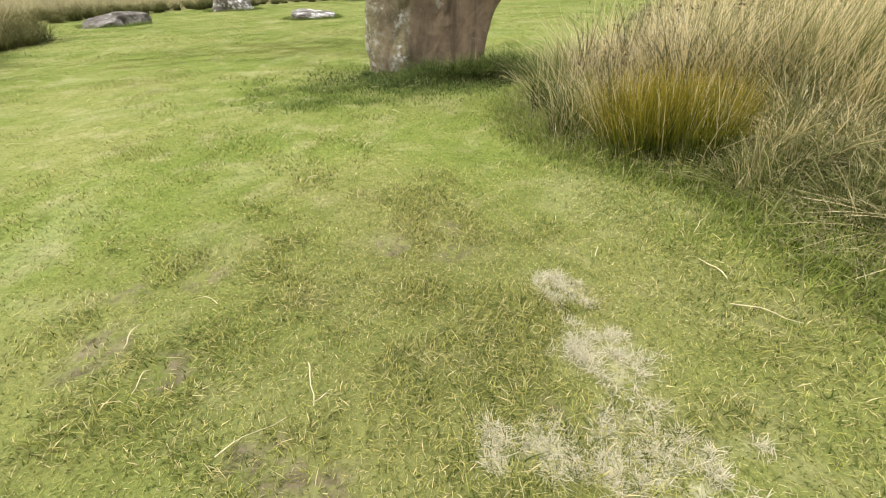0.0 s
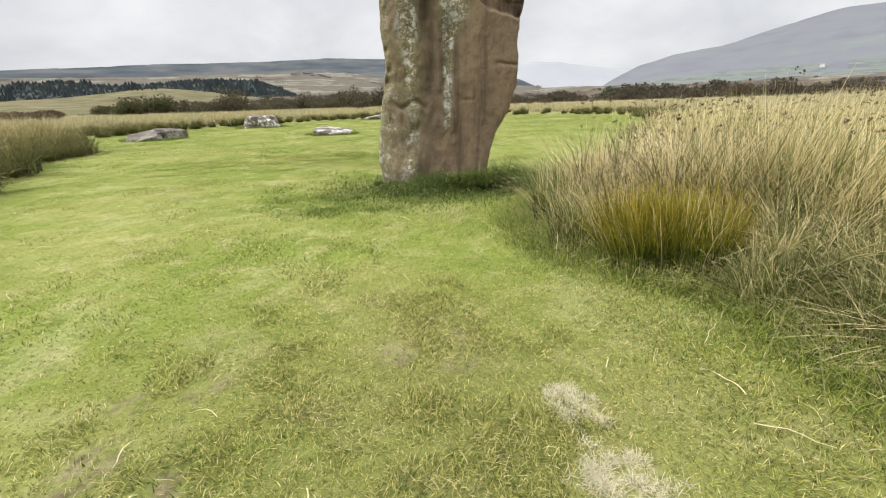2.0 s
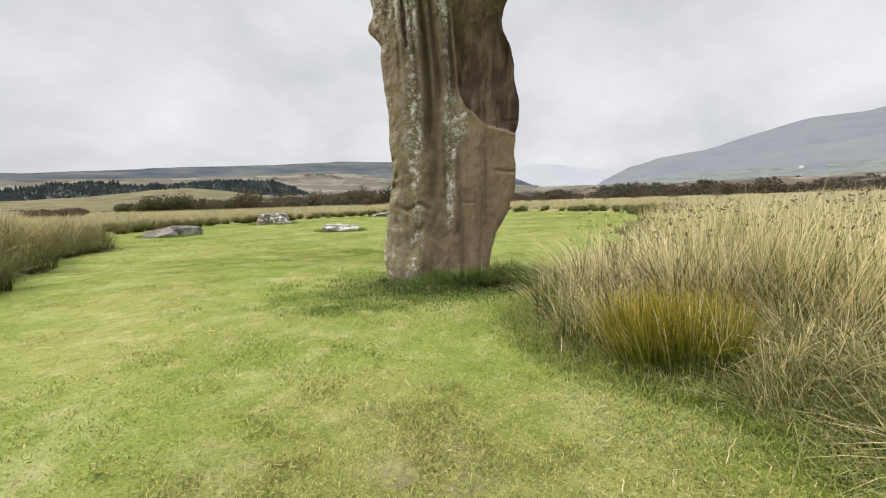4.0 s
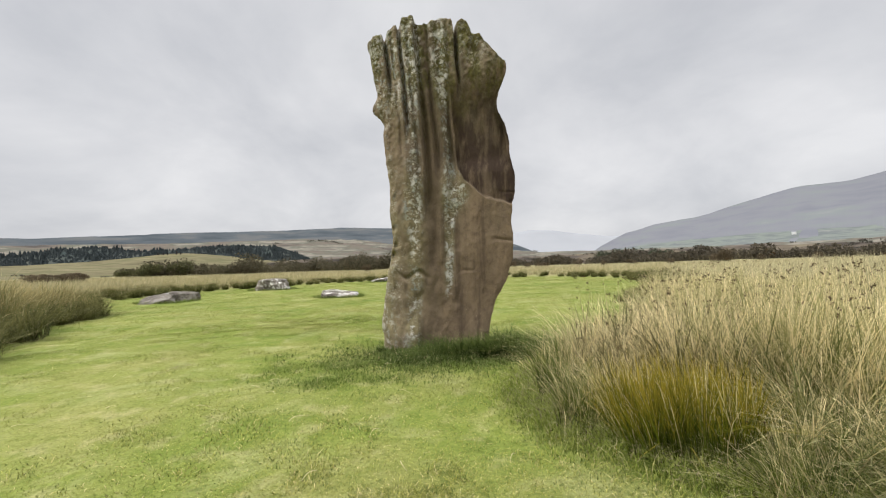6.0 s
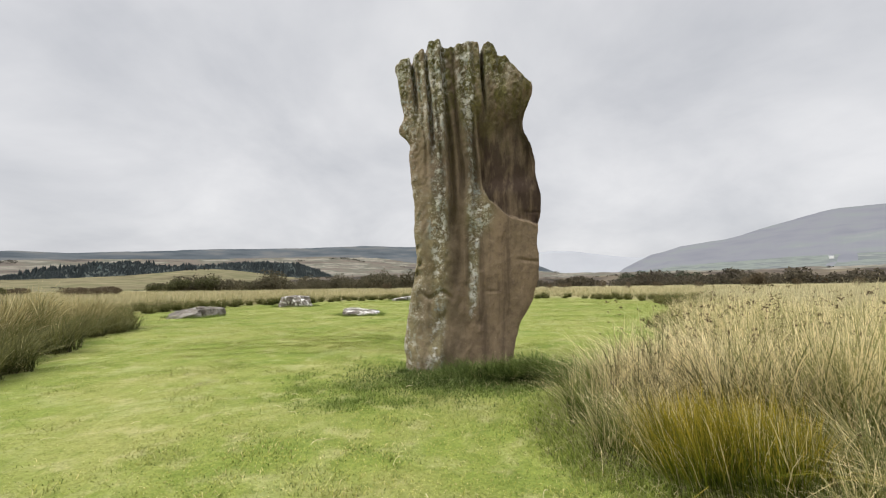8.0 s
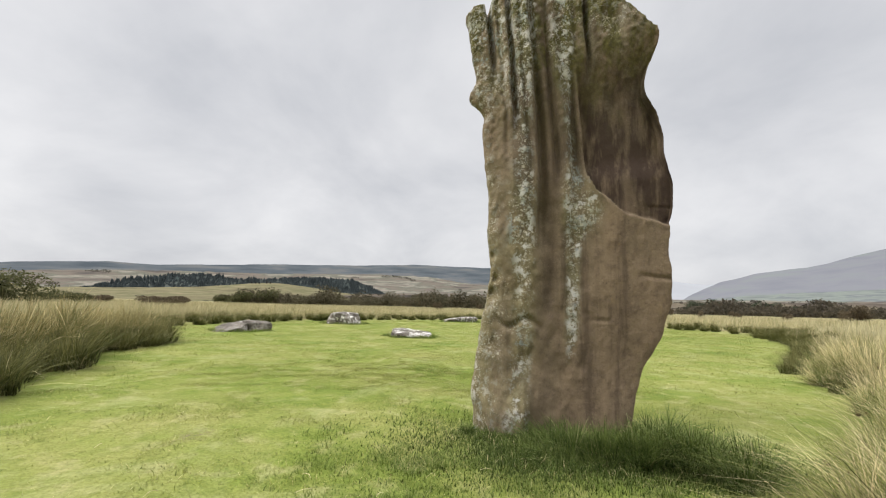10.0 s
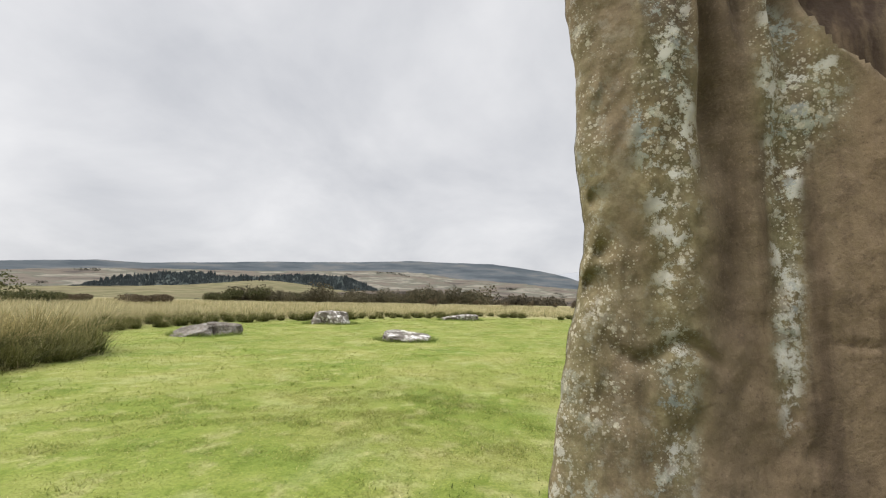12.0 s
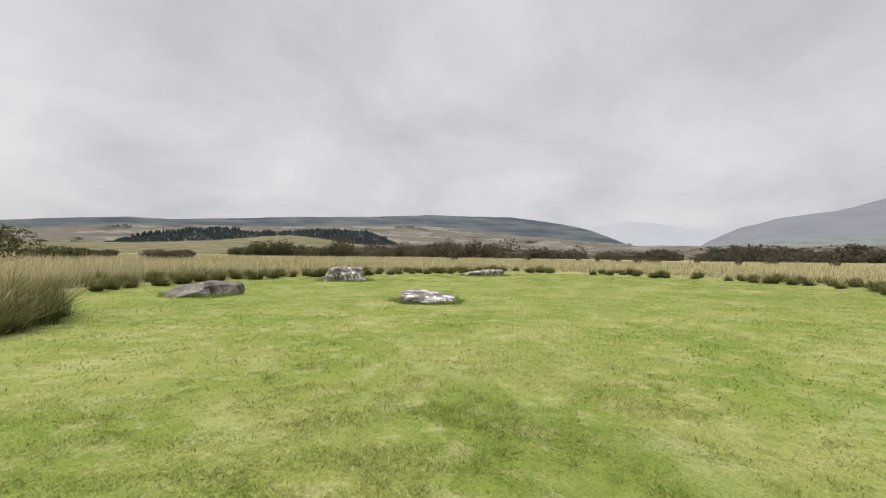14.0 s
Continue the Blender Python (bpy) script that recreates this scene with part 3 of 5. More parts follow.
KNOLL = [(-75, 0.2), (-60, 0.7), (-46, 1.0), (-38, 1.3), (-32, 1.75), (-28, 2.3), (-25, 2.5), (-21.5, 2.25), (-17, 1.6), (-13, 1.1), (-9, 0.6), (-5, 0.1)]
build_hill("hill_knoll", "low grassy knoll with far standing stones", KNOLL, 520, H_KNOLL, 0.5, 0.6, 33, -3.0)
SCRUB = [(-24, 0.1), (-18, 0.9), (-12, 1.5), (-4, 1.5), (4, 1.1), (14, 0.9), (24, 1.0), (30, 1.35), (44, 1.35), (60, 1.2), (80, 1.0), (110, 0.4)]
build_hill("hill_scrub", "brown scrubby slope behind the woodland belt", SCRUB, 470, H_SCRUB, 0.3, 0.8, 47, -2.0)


# ---- the standing stone ----
LEFT_EDGE = [(-0.3, 0.06), (0.0, 0.06), (0.2, 0.03), (0.45, 0.07), (0.8, 0.125), (1.25, 0.20), (1.53, 0.256), (1.77, 0.241), (2.04, 0.20), (2.5, 0.21), (2.9, 0.158),
             (3.3, 0.128), (3.47, 0.16), (3.60, 0.02), (3.72, -0.065), (3.95, 0.06), (4.1, 0.02), (4.4, -0.036), (4.8, -0.096), (5.2, -0.10)]
RIGHT_EDGE = [(-0.3, 1.55), (-0.04, 1.58), (0.19, 1.635), (0.36, 1.675), (0.56, 1.73), (0.75, 1.833), (0.89, 1.905), (1.09, 1.947), (1.37, 2.01), (1.55, 2.0), (1.78, 1.957),
              (1.92, 1.998), (2.17, 2.05), (2.44, 2.07), (2.68, 2.02), (2.99, 1.978), (3.26, 1.937), (3.5, 1.82), (3.68, 1.84), (3.89, 1.93), (4.09, 1.975), (4.31, 1.88), (4.6, 1.81), (5.2, 1.77)]
# tops of the fluted columns: share of the width, height
TOPS = [(0.0, 4.90), (0.02, 4.98), (0.065, 5.0), (0.085, 4.98), (0.092, 5.02), (0.12, 5.07), (0.185, 5.08), (0.20, 5.08), (0.208, 5.16), (0.23, 5.19), (0.33, 5.18), (0.355, 5.07), (0.44, 5.07), (0.46, 5.04),
        (0.56, 5.07), (0.665, 5.03), (0.69, 4.86), (0.712, 4.96), (0.755, 4.98), (0.80, 4.92), (0.825, 4.76), (0.885, 4.71), (0.93, 4.54), (0.97, 4.34), (1.0, 4.18)]
# grooves: share of the width, depth at the head, depth below, half width, height down to which they run
GROOVES = [(0.080, 0.22, 0.00, 0.013, 4.0), (0.195, 0.17, 0.04, 0.015, 3.3), (0.345, 0.12, 0.05, 0.018, 1.9), (0.445, 0.09, 0.05, 0.018, 2.5),
           (0.688, 0.30, 0.0, 0.012, 3.95), (0.60, 0.04, 0.02, 0.014, 3.4), (0.572, 0.0, 0.15, 0.022, 2.55), (0.835, 0.05, 0.0, 0.025, 4.2), (0.135, 0.03, 0.015, 0.012, 2.9), (0.27, 0.03, 0.015, 0.014, 2.4)]
LEDGE = [(0.0, 9), (0.600, 9), (0.612, 2.62), (0.65, 2.42), (0.74, 2.26), (0.82, 2.12), (0.92, 2.04), (1.0, 1.98)]


def build_standing_stone():
    nu, nv, nc = 156, 240, 9
    zlow = -0.3
    lz, lx = zip(*LEFT_EDGE)
    rz, rx = zip(*RIGHT_EDGE)
    tu, tz = zip(*TOPS)
    eu, ez = zip(*LEDGE)
    # around: front half from left to right, then back half from right to left
    th = np.linspace(0, math.pi, nu + 1)
    cc, ss = -np.cos(th), np.sin(th)
    ex = 0.55
    cu = np.sign(cc) * np.abs(cc) ** 0.80
    su = np.abs(ss) ** ex
    u = (cu + 1) / 2
    v = np.linspace(0, 1, nv) ** 0.92
    U, V = np.meshgrid(u, v)
    S = np.broadcast_to(su, U.shape)
    top = np.interp(U, tu, tz) - 0.07
    top = top + fbm(U * 13, U * 0, 61, 2) * 0.03
    Z = zlow + (top - zlow) * V
    XL = sum(np.interp(Z + o, lz, lx) for o in (-0.07, -0.035, 0, 0.035, 0.07)) / 5
    XR = sum(np.interp(Z + o, rz, rx) for o in (-0.08, -0.04, 0, 0.04, 0.08)) / 5
    XL = XL + fbm(Z * 5, Z * 0 + 2, 71, 3) * 0.02
    XR = XR + 0.022 + fbm(Z * 5, Z * 0 + 9, 73, 3) * 0.02
    XLS, XRS = 0.17 - 0.06 * smooth(2.5, 5.0, Z), np.interp(Z, (-0.3, 0.9, 2.3, 5.2), (1.57, 1.88, 2.0, 1.76))
    X = XLS + (XRS - XLS) * U + (XL - XLS) * np.exp(-U / 0.07) + (XR - XRS) * np.exp(-(1 - U) / 0.12)
    mid = 7.62 - 0.42 * (X - 0.1) - 0.06 * smooth(2.0, 3.6, Z) * U ** 1.5
    half = 0.36 - 0.05 * smooth(2.5, 5.2, Z) + 0.05 * smooth(1.0, 0.0, Z) - 0.10 * smooth(0.955, 1.0, V)
    half = half * (1 - 0.25 * smooth(0.75, 1.0, U))
    rough = fbm(X * 3.2, Z * 1.6, 81, 5) * 0.045 + fbm(X * 11, Z * 7, 83, 4) * 0.016 + fbm(X * 26, Z * 22, 85, 3) * (0.006 + 0.020 * smooth(2.8, 4.4, Z))
    rough = rough * (1 - 0.5 * smooth(0.52, 0.68, U) * smooth(4.2, 3.4, Z))
    front = mid - half * S
    cut = np.zeros_like(U)
    for k, (g, d_head, d_low, w, down) in enumerate(GROOVES):
        gw = g + 0.010 * np.sin(Z * 1.9 + k)
        amount = d_head * smooth(down - 0.3, down + 0.5, Z) + d_low * smooth(down - 0.5, down + 0.3, Z) * smooth(4.4, 3.4, Z)
        wide = w * (1 + 0.8 * smooth(4.5, 2.0, Z))
        cut = np.maximum(cut, amount * np.exp(-((U - gw) / wide) ** 2))
    # shallow troughs that run the whole height
    cut = cut + 0.055 * np.exp(-((U - 0.40) / 0.045) ** 2) * smooth(0.9, 1.6, Z) + 0.035 * np.exp(-((U - 0.53) / 0.03) ** 2) * smooth(1.2, 2.0, Z)
    columns = 0.014 * np.sin(U * 46) * smooth(2.4, 4.2, Z) * smooth(0.7, 0.55, U)
    line = np.interp(U, eu, ez) + fbm(U * 9, U * 0, 91, 3) * 0.05
    recess = 0.12 * smooth(0.0, 0.05, Z - line) * smooth(4.2, 3.2, Z)
    side_cut = 0.08 * smooth(0.598, 0.612, U) * smooth(2.5, 2.8, Z) * smooth(4.1, 3.5, Z)
    # the notch under the left shoulder and the crack at the right
    notch = 0.035 * np.exp(-((Z - 0.98 - 0.05 * np.sin(U * 30)) / 0.035) ** 2) * smooth(0.05, 0.12, U) * smooth(0.40, 0.28, U)
    crack = 0.022 * np.exp(-((Z - 1.50 + 0.28 * (U - 0.86)) / 0.018) ** 2) * smooth(0.85, 0.91, U)
    crack = crack + 0.012 * np.exp(-((Z - 2.22 + 0.2 * (U - 0.9)) / 0.012) ** 2) * smooth(0.88, 0.93, U) + 0.02 * np.exp(-((Z - 1.03) / 0.012) ** 2) * smooth(0.62, 0.66, U) * smooth(0.76, 0.72, U)
    foot = 0.10 * smooth(0.55, 0.0, Z) * smooth(0.02, 0.1, U) * smooth(0.36, 0.26, U)
    holes = np.zeros_like(U)
    for hu, hz, hr, hd in ((0.035, 1.30, 0.07, 0.10), (0.055, 1.46, 0.05, 0.07), (0.03, 1.72, 0.045, 0.06), (0.30, 0.66, 0.05, 0.02), (0.62, 0.55, 0.05, 0.015)):
        holes = np.maximum(holes, hd * np.exp(-(((U - hu) * 1.9) ** 2 + (Z - hz) ** 2) / hr ** 2))
    front = front + (cut + recess + side_cut + notch + crack + holes - foot - columns + rough) * smooth(0.0, 0.35, S)
    dark_streak = smooth(0, 0.06, Z - line) * smooth(4.2, 3.3, Z) + 0.5 * np.exp(-((U - 0.40) / 0.04) ** 2) * smooth(0.8, 1.4, Z)
    dark_streak = dark_streak + 0.9 * np.exp(-((U - 0.575) / 0.02) ** 2) * smooth(2.5, 2.7, Z) * smooth(4.0, 3.6, Z)
    lich = 0.52 * np.exp(-((U - 0.24) / 0.08) ** 2) + 0.8 * np.exp(-((U - 0.535) / 0.04) ** 2) * smooth(0.5, 1.0, Z) + 1.1 * np.exp(-(((U - 0.57) / 0.10) ** 2 + ((Z - 2.25) / 0.30) ** 2))
    lich = lich + 0.6 * np.exp(-(((U - 0.20) / 0.06) ** 2 + ((Z - 2.1) / 0.4) ** 2)) + 0.38 * smooth(0.20, 0.0, U) + 0.12 * smooth(0.62, 0.5, U) + 0.45 * smooth(3.2, 4.6, Z) + 0.10 * smooth(0.35, 0.1, U) * smooth(1.0, 0.3, Z)
    lich = lich * (1 - 0.8 * smooth(0, 0.05, Z - line) * smooth(4.3, 3.4, Z))
    lich = lich * (1 - 0.75 * np.exp(-((U - 0.41) / 0.035) ** 2))
    white = np.exp(-((U - 0.545) / 0.022) ** 2) * smooth(0.55, 0.75, Z) * smooth(1.45, 1.25, Z) + 0.8 * np.exp(-(((U - 0.25) / 0.03) ** 2 + ((Z - 0.45) / 0.05) ** 2))
    white = white + 0.7 * np.exp(-(((U - 0.17) / 0.03) ** 2 + ((Z + 0.05) / 0.10) ** 2))
    # the stone leans forward and tapers a little towards its head
    lean = 0.30 * smooth(0.9, 4.2, Z) + 0.08 * (X - 0.1)
    taper = 1 - lean / 6.55
    X, Z = 0.16 + (X - 0.16) * taper, 1.1 + (Z - 1.1) * taper
    # its broad flat face stands square to the path, its flank runs back from the sharp left corner
    plane = 7.10 - 0.14 * (X - 0.1) * (0.65 + 0.35 * smooth(0.3, 1.5, Z)) - 0.09 * smooth(0.9, 3.6, Z)
    size = (plane - 0.963) / (mid - lean - 0.973)
    X, Z = 0.158 + (X - 0.156) * size, 1.137 + (Z - 1.107) * size
    bulge = 0.05 + 0.12 * smooth(0.62, 0.25, U)
    front = front - mid + half * S + plane - bulge * S
    from_left, from_right = X - X[:, :1], X[:, -1:] - X
    flank = 1.3 + 1.9 * smooth(1.5, 2.4, Z) + 2.2 * smooth(1.0, 0.3, Z)
    depth = 0.62 * (1 - np.exp(-flank * from_left / 0.62)) * (1 - 0.55 * np.exp(-from_right / 0.3))
    depth = depth * (1 - 0.25 * smooth(2.5, 5.0, Z)) * smooth(0.0, 0.02, np.minimum(from_left, from_right))
    back = plane + depth + rough * smooth(0.0, 0.35, S) - cut * 0.4 * smooth(0.0, 0.35, S)
    # the hollow above the ledge runs out over the right edge
    out = 0.5 * recess * (1 - smooth(0.0, 0.35, S)) * (U > 0.5)
    front, back = front + out, np.maximum(back, front + out + 0.02 * S) + out
    verts, dark_streak_a, lich_a, white_a = [], [], [], []
    ring = 2 * nu
    for j in range(nv):
        for i in range(nu + 1):
            verts.append((X[j, i], front[j, i], Z[j, i]))
            dark_streak_a.append(dark_streak[j, i])
            lich_a.append(lich[j, i])
            white_a.append(white[j, i])
        for i in range(nu - 1, 0, -1):
            verts.append((X[j, i], back[j, i], Z[j, i]))
            dark_streak_a.append(0.0)
            lich_a.append(lich[j, i] * 0.7)
            white_a.append(0.0)
    faces = []
    for j in range(nv - 1):
        o = j * ring
        faces += [(o + i, o + (i + 1) % ring, o + ring + (i + 1) % ring, o + ring + i) for i in range(ring)]
    # the weathered head, strip by strip from front to back
    o = (nv - 1) * ring
    rows = []
    for i in range(nu + 1):
        row = [o + i]
        if 0 < i < nu:
            for k in range(1, nc):
                f = k / nc
                row.append(len(verts))
                yy = front[-1, i] * (1 - f) + back[-1, i] * f
                verts.append((X[-1, i], yy, Z[-1, i] + (0.05 * math.sqrt(max(0, 1 - (2 * f - 1) ** 2)) + 0.03 * float(fbm([X[-1, i] * 9], [yy * 9], 95, 3)[0]))))
                dark_streak_a.append(0.0)
                lich_a.append(0.8)
                white_a.append(0.0)
            row.append(o + ring - i)
        rows.append(row)
    for i in range(nu):
        a, b = rows[i], rows[i + 1]
        if len(a) == 1:
            faces += [(a[0], b[k + 1], b[k]) for k in range(len(b) - 1)]
        elif len(b) == 1:
            faces += [(b[0], a[k], a[k + 1]) for k in range(len(a) - 1)]
        else:
            faces += [(a[k], b[k], b[k + 1], a[k + 1]) for k in range(nc)]
    bx, by = STONE
    bz = gz1(bx, by)
    verts = [(x - bx, y - by, z - bz) for x, y, z in verts]
    me = mesh_from("standing_stone", verts, faces, M_STONE, True, {"dark_streak": dark_streak_a, "lichen": lich_a, "white": white_a})
    bm = bmesh.new()
    bm.from_mesh(me)
    bmesh.ops.recalc_face_normals(bm, faces=bm.faces)
    bm.to_mesh(me)
    bm.free()
    ob = new("standing_stone", me)
    ob.location = (bx, by, bz)
    tagged(ob, "tall fluted red sandstone standing stone spotted with pale lichen", "standing stone")


build_standing_stone()


# ---- fallen stones ----
def build_boulder(name, label, at, size, turn, seed, tilt=(0, 0), white=0.4, flat=0.7, layers=0.0):
    """A squared, weathered block sunk a little into the turf."""
    bm = bmesh.new()
    bmesh.ops.create_icosphere(bm, subdivisions=5, radius=1.0)
    off = Vector((seed * 3.7, seed * 1.3, seed * 2.1))
    for vert in bm.verts:
        p = vert.co.normalized()
        e = 1 / max(abs(p.x) ** 3.5 + abs(p.y) ** 3.5 + abs(p.z) ** 3.5, 1e-6) ** (1 / 3.5)
        q = p * e
        d = noise.fractal(q * 1.1 + off, 0.8, 2.1, 4) * 0.22 + noise.fractal(q * 4 + off, 0.8, 2.1, 4) * 0.05
        q = q * (1 + d)
        if layers:
            q.z += layers * math.sin(q.z * 16 + noise.noise(q * 1.5 + off) * 5) * 0.04
            q.y += layers * math.sin(q.z * 22 + q.x * 2) * 0.03
        if q.z > flat:
            q.z = flat + (q.z - flat) * 0.25
        vert.co = Vector((q.x * size[0] / 2, q.y * size[1] / 2, q.z * size[2]))
    bmesh.ops.rotate(bm, verts=bm.verts, cent=(0, 0, 0), matrix=Euler((radians(tilt[0]), radians(tilt[1]), radians(turn))).to_matrix())
    me = bpy.data.meshes.new(name)
    bm.to_mesh(me)
    bm.free()
    me.polygons.foreach_set("use_smooth", [True] * len(me.polygons))
    a = me.attributes.new("white", "FLOAT", "POINT")
    a.data.foreach_set("value", [white] * len(me.vertices))
    me.materials.append(M_ROCK)
    ob = new(name, me)
    ob.location = (at[0], at[1], gz1(*at) + at_sink(size))
    return tagged(ob, label, "boulder", "fallen stones of the circle")


def at_sink(size):
    return -0.12 * size[2]


build_boulder("fallen_stone", "grey fallen slab sloping into the turf beside a block", (-8.95, 18.5), (1.15, 1.1, 0.40), 20, 1, (14, -12), 0.15, 0.6, 0.4)
build_boulder("fallen_stone", "rough grey block broken from the fallen slab", (-8.28, 19.1), (1.15, 0.8, 0.58), 10, 6, (0, 4), 0.12, 0.7, 0.5)
build_boulder("fallen_stone", "squat fallen stone with white lichen, before the rushes", (-6.45, 25.4), (1.75, 1.3, 0.82), 14, 2, (0, 0), 1.0, 0.8)
build_boulder("fallen_stone", "pale flat layered stone lying in the turf", (-1.9, 18.4), (1.45, 1.3, 0.34), -4, 3, (6, 6), 0.75, 0.6, 1.6)
build_boulder("fallen_stone", "low pale stone at the lawn's far edge", (0.1, 31.3), (2.1, 1.5, 0.50), 12, 4, (0, -6), 0.9, 0.6, 0.6)
pebble = build_boulder("small_stone", "small grey stone set in the turf", (1.45, 9.40), (0.16, 0.13, 0.07), 20, 5, (0, 0), 0.6)
tagged(pebble, category="stone", group="loose stones")


# ---- rushes ----
def tussock_mesh(name, stems, height, spread, width, material, seg, lean=0.55, low=0.35, flop=0.06):
    """Stems in bundles; those of a bundle lean the same way and share a tone."""
    nb = max(8, stems // 6)
    ba = rng.uniform(0, 2 * math.pi, nb)
    br = spread * np.sqrt(rng.uniform(0, 1, nb)) * 0.6
    b_away = ba + rng.normal(0, 0.9, nb)
    b_lean = np.abs(rng.normal(0.10, lean * 0.5, nb)) + (br / (spread * 0.6)) ** 2 * lean * 0.7
    b_lean = np.where(rng.uniform(0, 1, nb) < flop, b_lean + rng.uniform(0.4, 1.1, nb), b_lean)
    b_high, b_tone = rng.uniform(low, 1.0, nb) ** 0.7, rng.uniform(0, 1, nb)
    k = rng.integers(0, nb, stems)
    base = np.stack([np.cos(ba[k]) * br[k], np.sin(ba[k]) * br[k], np.full(stems, -0.05)], 1)
    base[:, :2] += rng.normal(0, 0.022 * spread / 0.48, (stems, 2))
    h = height * b_high[k] * rng.uniform(0.72, 1.08, stems)
    away = b_away[k] + rng.normal(0, 0.8, stems)
    ln = np.abs(b_lean[k] + rng.normal(0, 0.14, stems))
    tone = np.clip(b_tone[k] + rng.normal(0, 0.2, stems), 0, 1)
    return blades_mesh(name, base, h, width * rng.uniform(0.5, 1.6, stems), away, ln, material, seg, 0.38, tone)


def thatch_mesh(stems, height, spread, width):
    """Dead stems fallen outwards round the foot."""
    a = rng.uniform(0, 2 * math.pi, stems)
    r = spread * rng.uniform(0.3, 0.95, stems)
    base = np.stack([np.cos(a) * r, np.sin(a) * r, rng.uniform(-0.02, 0.10, stems)], 1)
    return blades_mesh("thatch", base, height * rng.uniform(0.08, 0.2, stems), width * rng.uniform(0.6, 1.3, stems), a + rng.normal(0, 0.9, stems), rng.uniform(0.8, 2.0, stems), M_THATCH, 3, 0.5)


def seed_mesh(name, count, height, spread):
    a = rng.uniform(0, 2 * math.pi, count)
    r = spread * np.sqrt(rng.uniform(0, 1, count)) * 0.6
    c = np.stack([np.cos(a) * r, np.sin(a) * r, height * rng.uniform(0.62, 0.92, count)], 1)
    c = np.concatenate([c + rng.normal(0, 0.009, c.shape) for _ in range(5)])
    return triangles_mesh(name, c, 0.010, M_SEED)


def rush_kind(label, stems, height, spread, width, material, seg, seeds, lean=0.55, thatch=0, flop=0.06):
    ob = new("rush_tussock")
    tagged(ob, label, "rushes", "rush tussocks")
    tagged(part("tuft", tussock_mesh("tuft", stems, height, spread, width, material, seg, lean, 0.35, flop), ob), kind="stuff")
    if thatch:
        tagged(part("thatch", thatch_mesh(thatch, height, spread, width), ob, "dead straw-coloured stems fallen round the foot"), kind="stuff")
    if seeds:
        tagged(part("seed_fluff", seed_mesh("seed_fluff", seeds, height, spread), ob, "small dark brown seed heads"), kind="stuff")
    return ob


def stand(x, y, turn, s):
    return Matrix.LocRotScale((x, y, gz1(x, y)), Euler((0.2 * math.sin(x * 37 + y * 11), 0.2 * math.sin(x * 23 - y * 17), turn)), (s, s, s))


def joined_rushes(name, items, label):
    """The far tussocks, one mesh of many tufts for each colour."""
    tufts = {kind: next(c.data for c in kind.children if c.name.startswith("tuft")) for kind in dict.fromkeys(row[0] for row in items)}
    for material in dict.fromkeys(me.materials[0] for me in tufts.values()):
        co, loops, sizes, uvs, o = [], [], [], [], 0
        for kind, x, y, turn, s in items:
            me = tufts[kind]
            if me.materials[0] != material:
                continue
            m = np.array(stand(x, y, turn, s))
            v = np.empty(len(me.vertices) * 3, np.float32)
            me.vertices.foreach_get("co", v)
            co.append(v.reshape(-1, 3) @ m[:3, :3].T + m[:3, 3])
            li = np.empty(len(me.loops), np.int32)
            me.loops.foreach_get("vertex_index", li)
            loops.append(li + o)
            n = np.empty(len(me.polygons), np.int32)
            me.polygons.foreach_get("loop_total", n)
            sizes.append(n)
            u = np.empty(len(me.loops) * 2, np.float32)
            me.uv_layers[0].data.foreach_get("uv", u)
            uvs.append(u)
            o += len(me.vertices)
        co, loops, sizes = np.concatenate(co), np.concatenate(loops), np.concatenate(sizes)
        me = bpy.data.meshes.new(name)
        me.vertices.add(len(co))
        me.vertices.foreach_set("co", co.astype(np.float32).ravel())
        me.loops.add(len(loops))
        me.loops.foreach_set("vertex_index", loops)
        me.polygons.add(len(sizes))
        me.polygons.foreach_set("loop_start", np.concatenate([[0], np.cumsum(sizes)[:-1]]).astype(np.int32))
        me.uv_layers.new(name="UVMap").data.foreach_set("uv", np.concatenate(uvs))
        me.materials.append(material)
        me.update(calc_edges=True)
        me.validate()
        tagged(new(name, me), label, "rushes", kind="stuff")


def plant(kind, x, y, turn, s, first=set()):
    m = stand(x, y, turn, s)
    if kind.name not in first:
        first.add(kind.name)
        kind.matrix_basis = m
        return kind
    ob = copy_thing(kind, Matrix.Identity(4))
    ob.matrix_basis = m
    return ob


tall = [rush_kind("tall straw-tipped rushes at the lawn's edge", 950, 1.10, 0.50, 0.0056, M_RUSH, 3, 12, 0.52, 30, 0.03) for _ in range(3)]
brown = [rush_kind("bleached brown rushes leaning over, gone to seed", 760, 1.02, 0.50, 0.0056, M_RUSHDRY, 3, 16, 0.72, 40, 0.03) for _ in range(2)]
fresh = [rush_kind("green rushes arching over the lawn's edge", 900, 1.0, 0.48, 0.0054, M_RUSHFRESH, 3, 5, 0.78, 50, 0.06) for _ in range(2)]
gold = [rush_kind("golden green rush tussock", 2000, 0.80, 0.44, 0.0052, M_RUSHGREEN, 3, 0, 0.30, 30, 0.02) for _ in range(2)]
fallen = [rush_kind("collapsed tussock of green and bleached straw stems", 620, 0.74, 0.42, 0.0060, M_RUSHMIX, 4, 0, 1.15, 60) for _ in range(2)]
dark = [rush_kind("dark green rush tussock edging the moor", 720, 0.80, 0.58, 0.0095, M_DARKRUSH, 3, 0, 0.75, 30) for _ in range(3)]
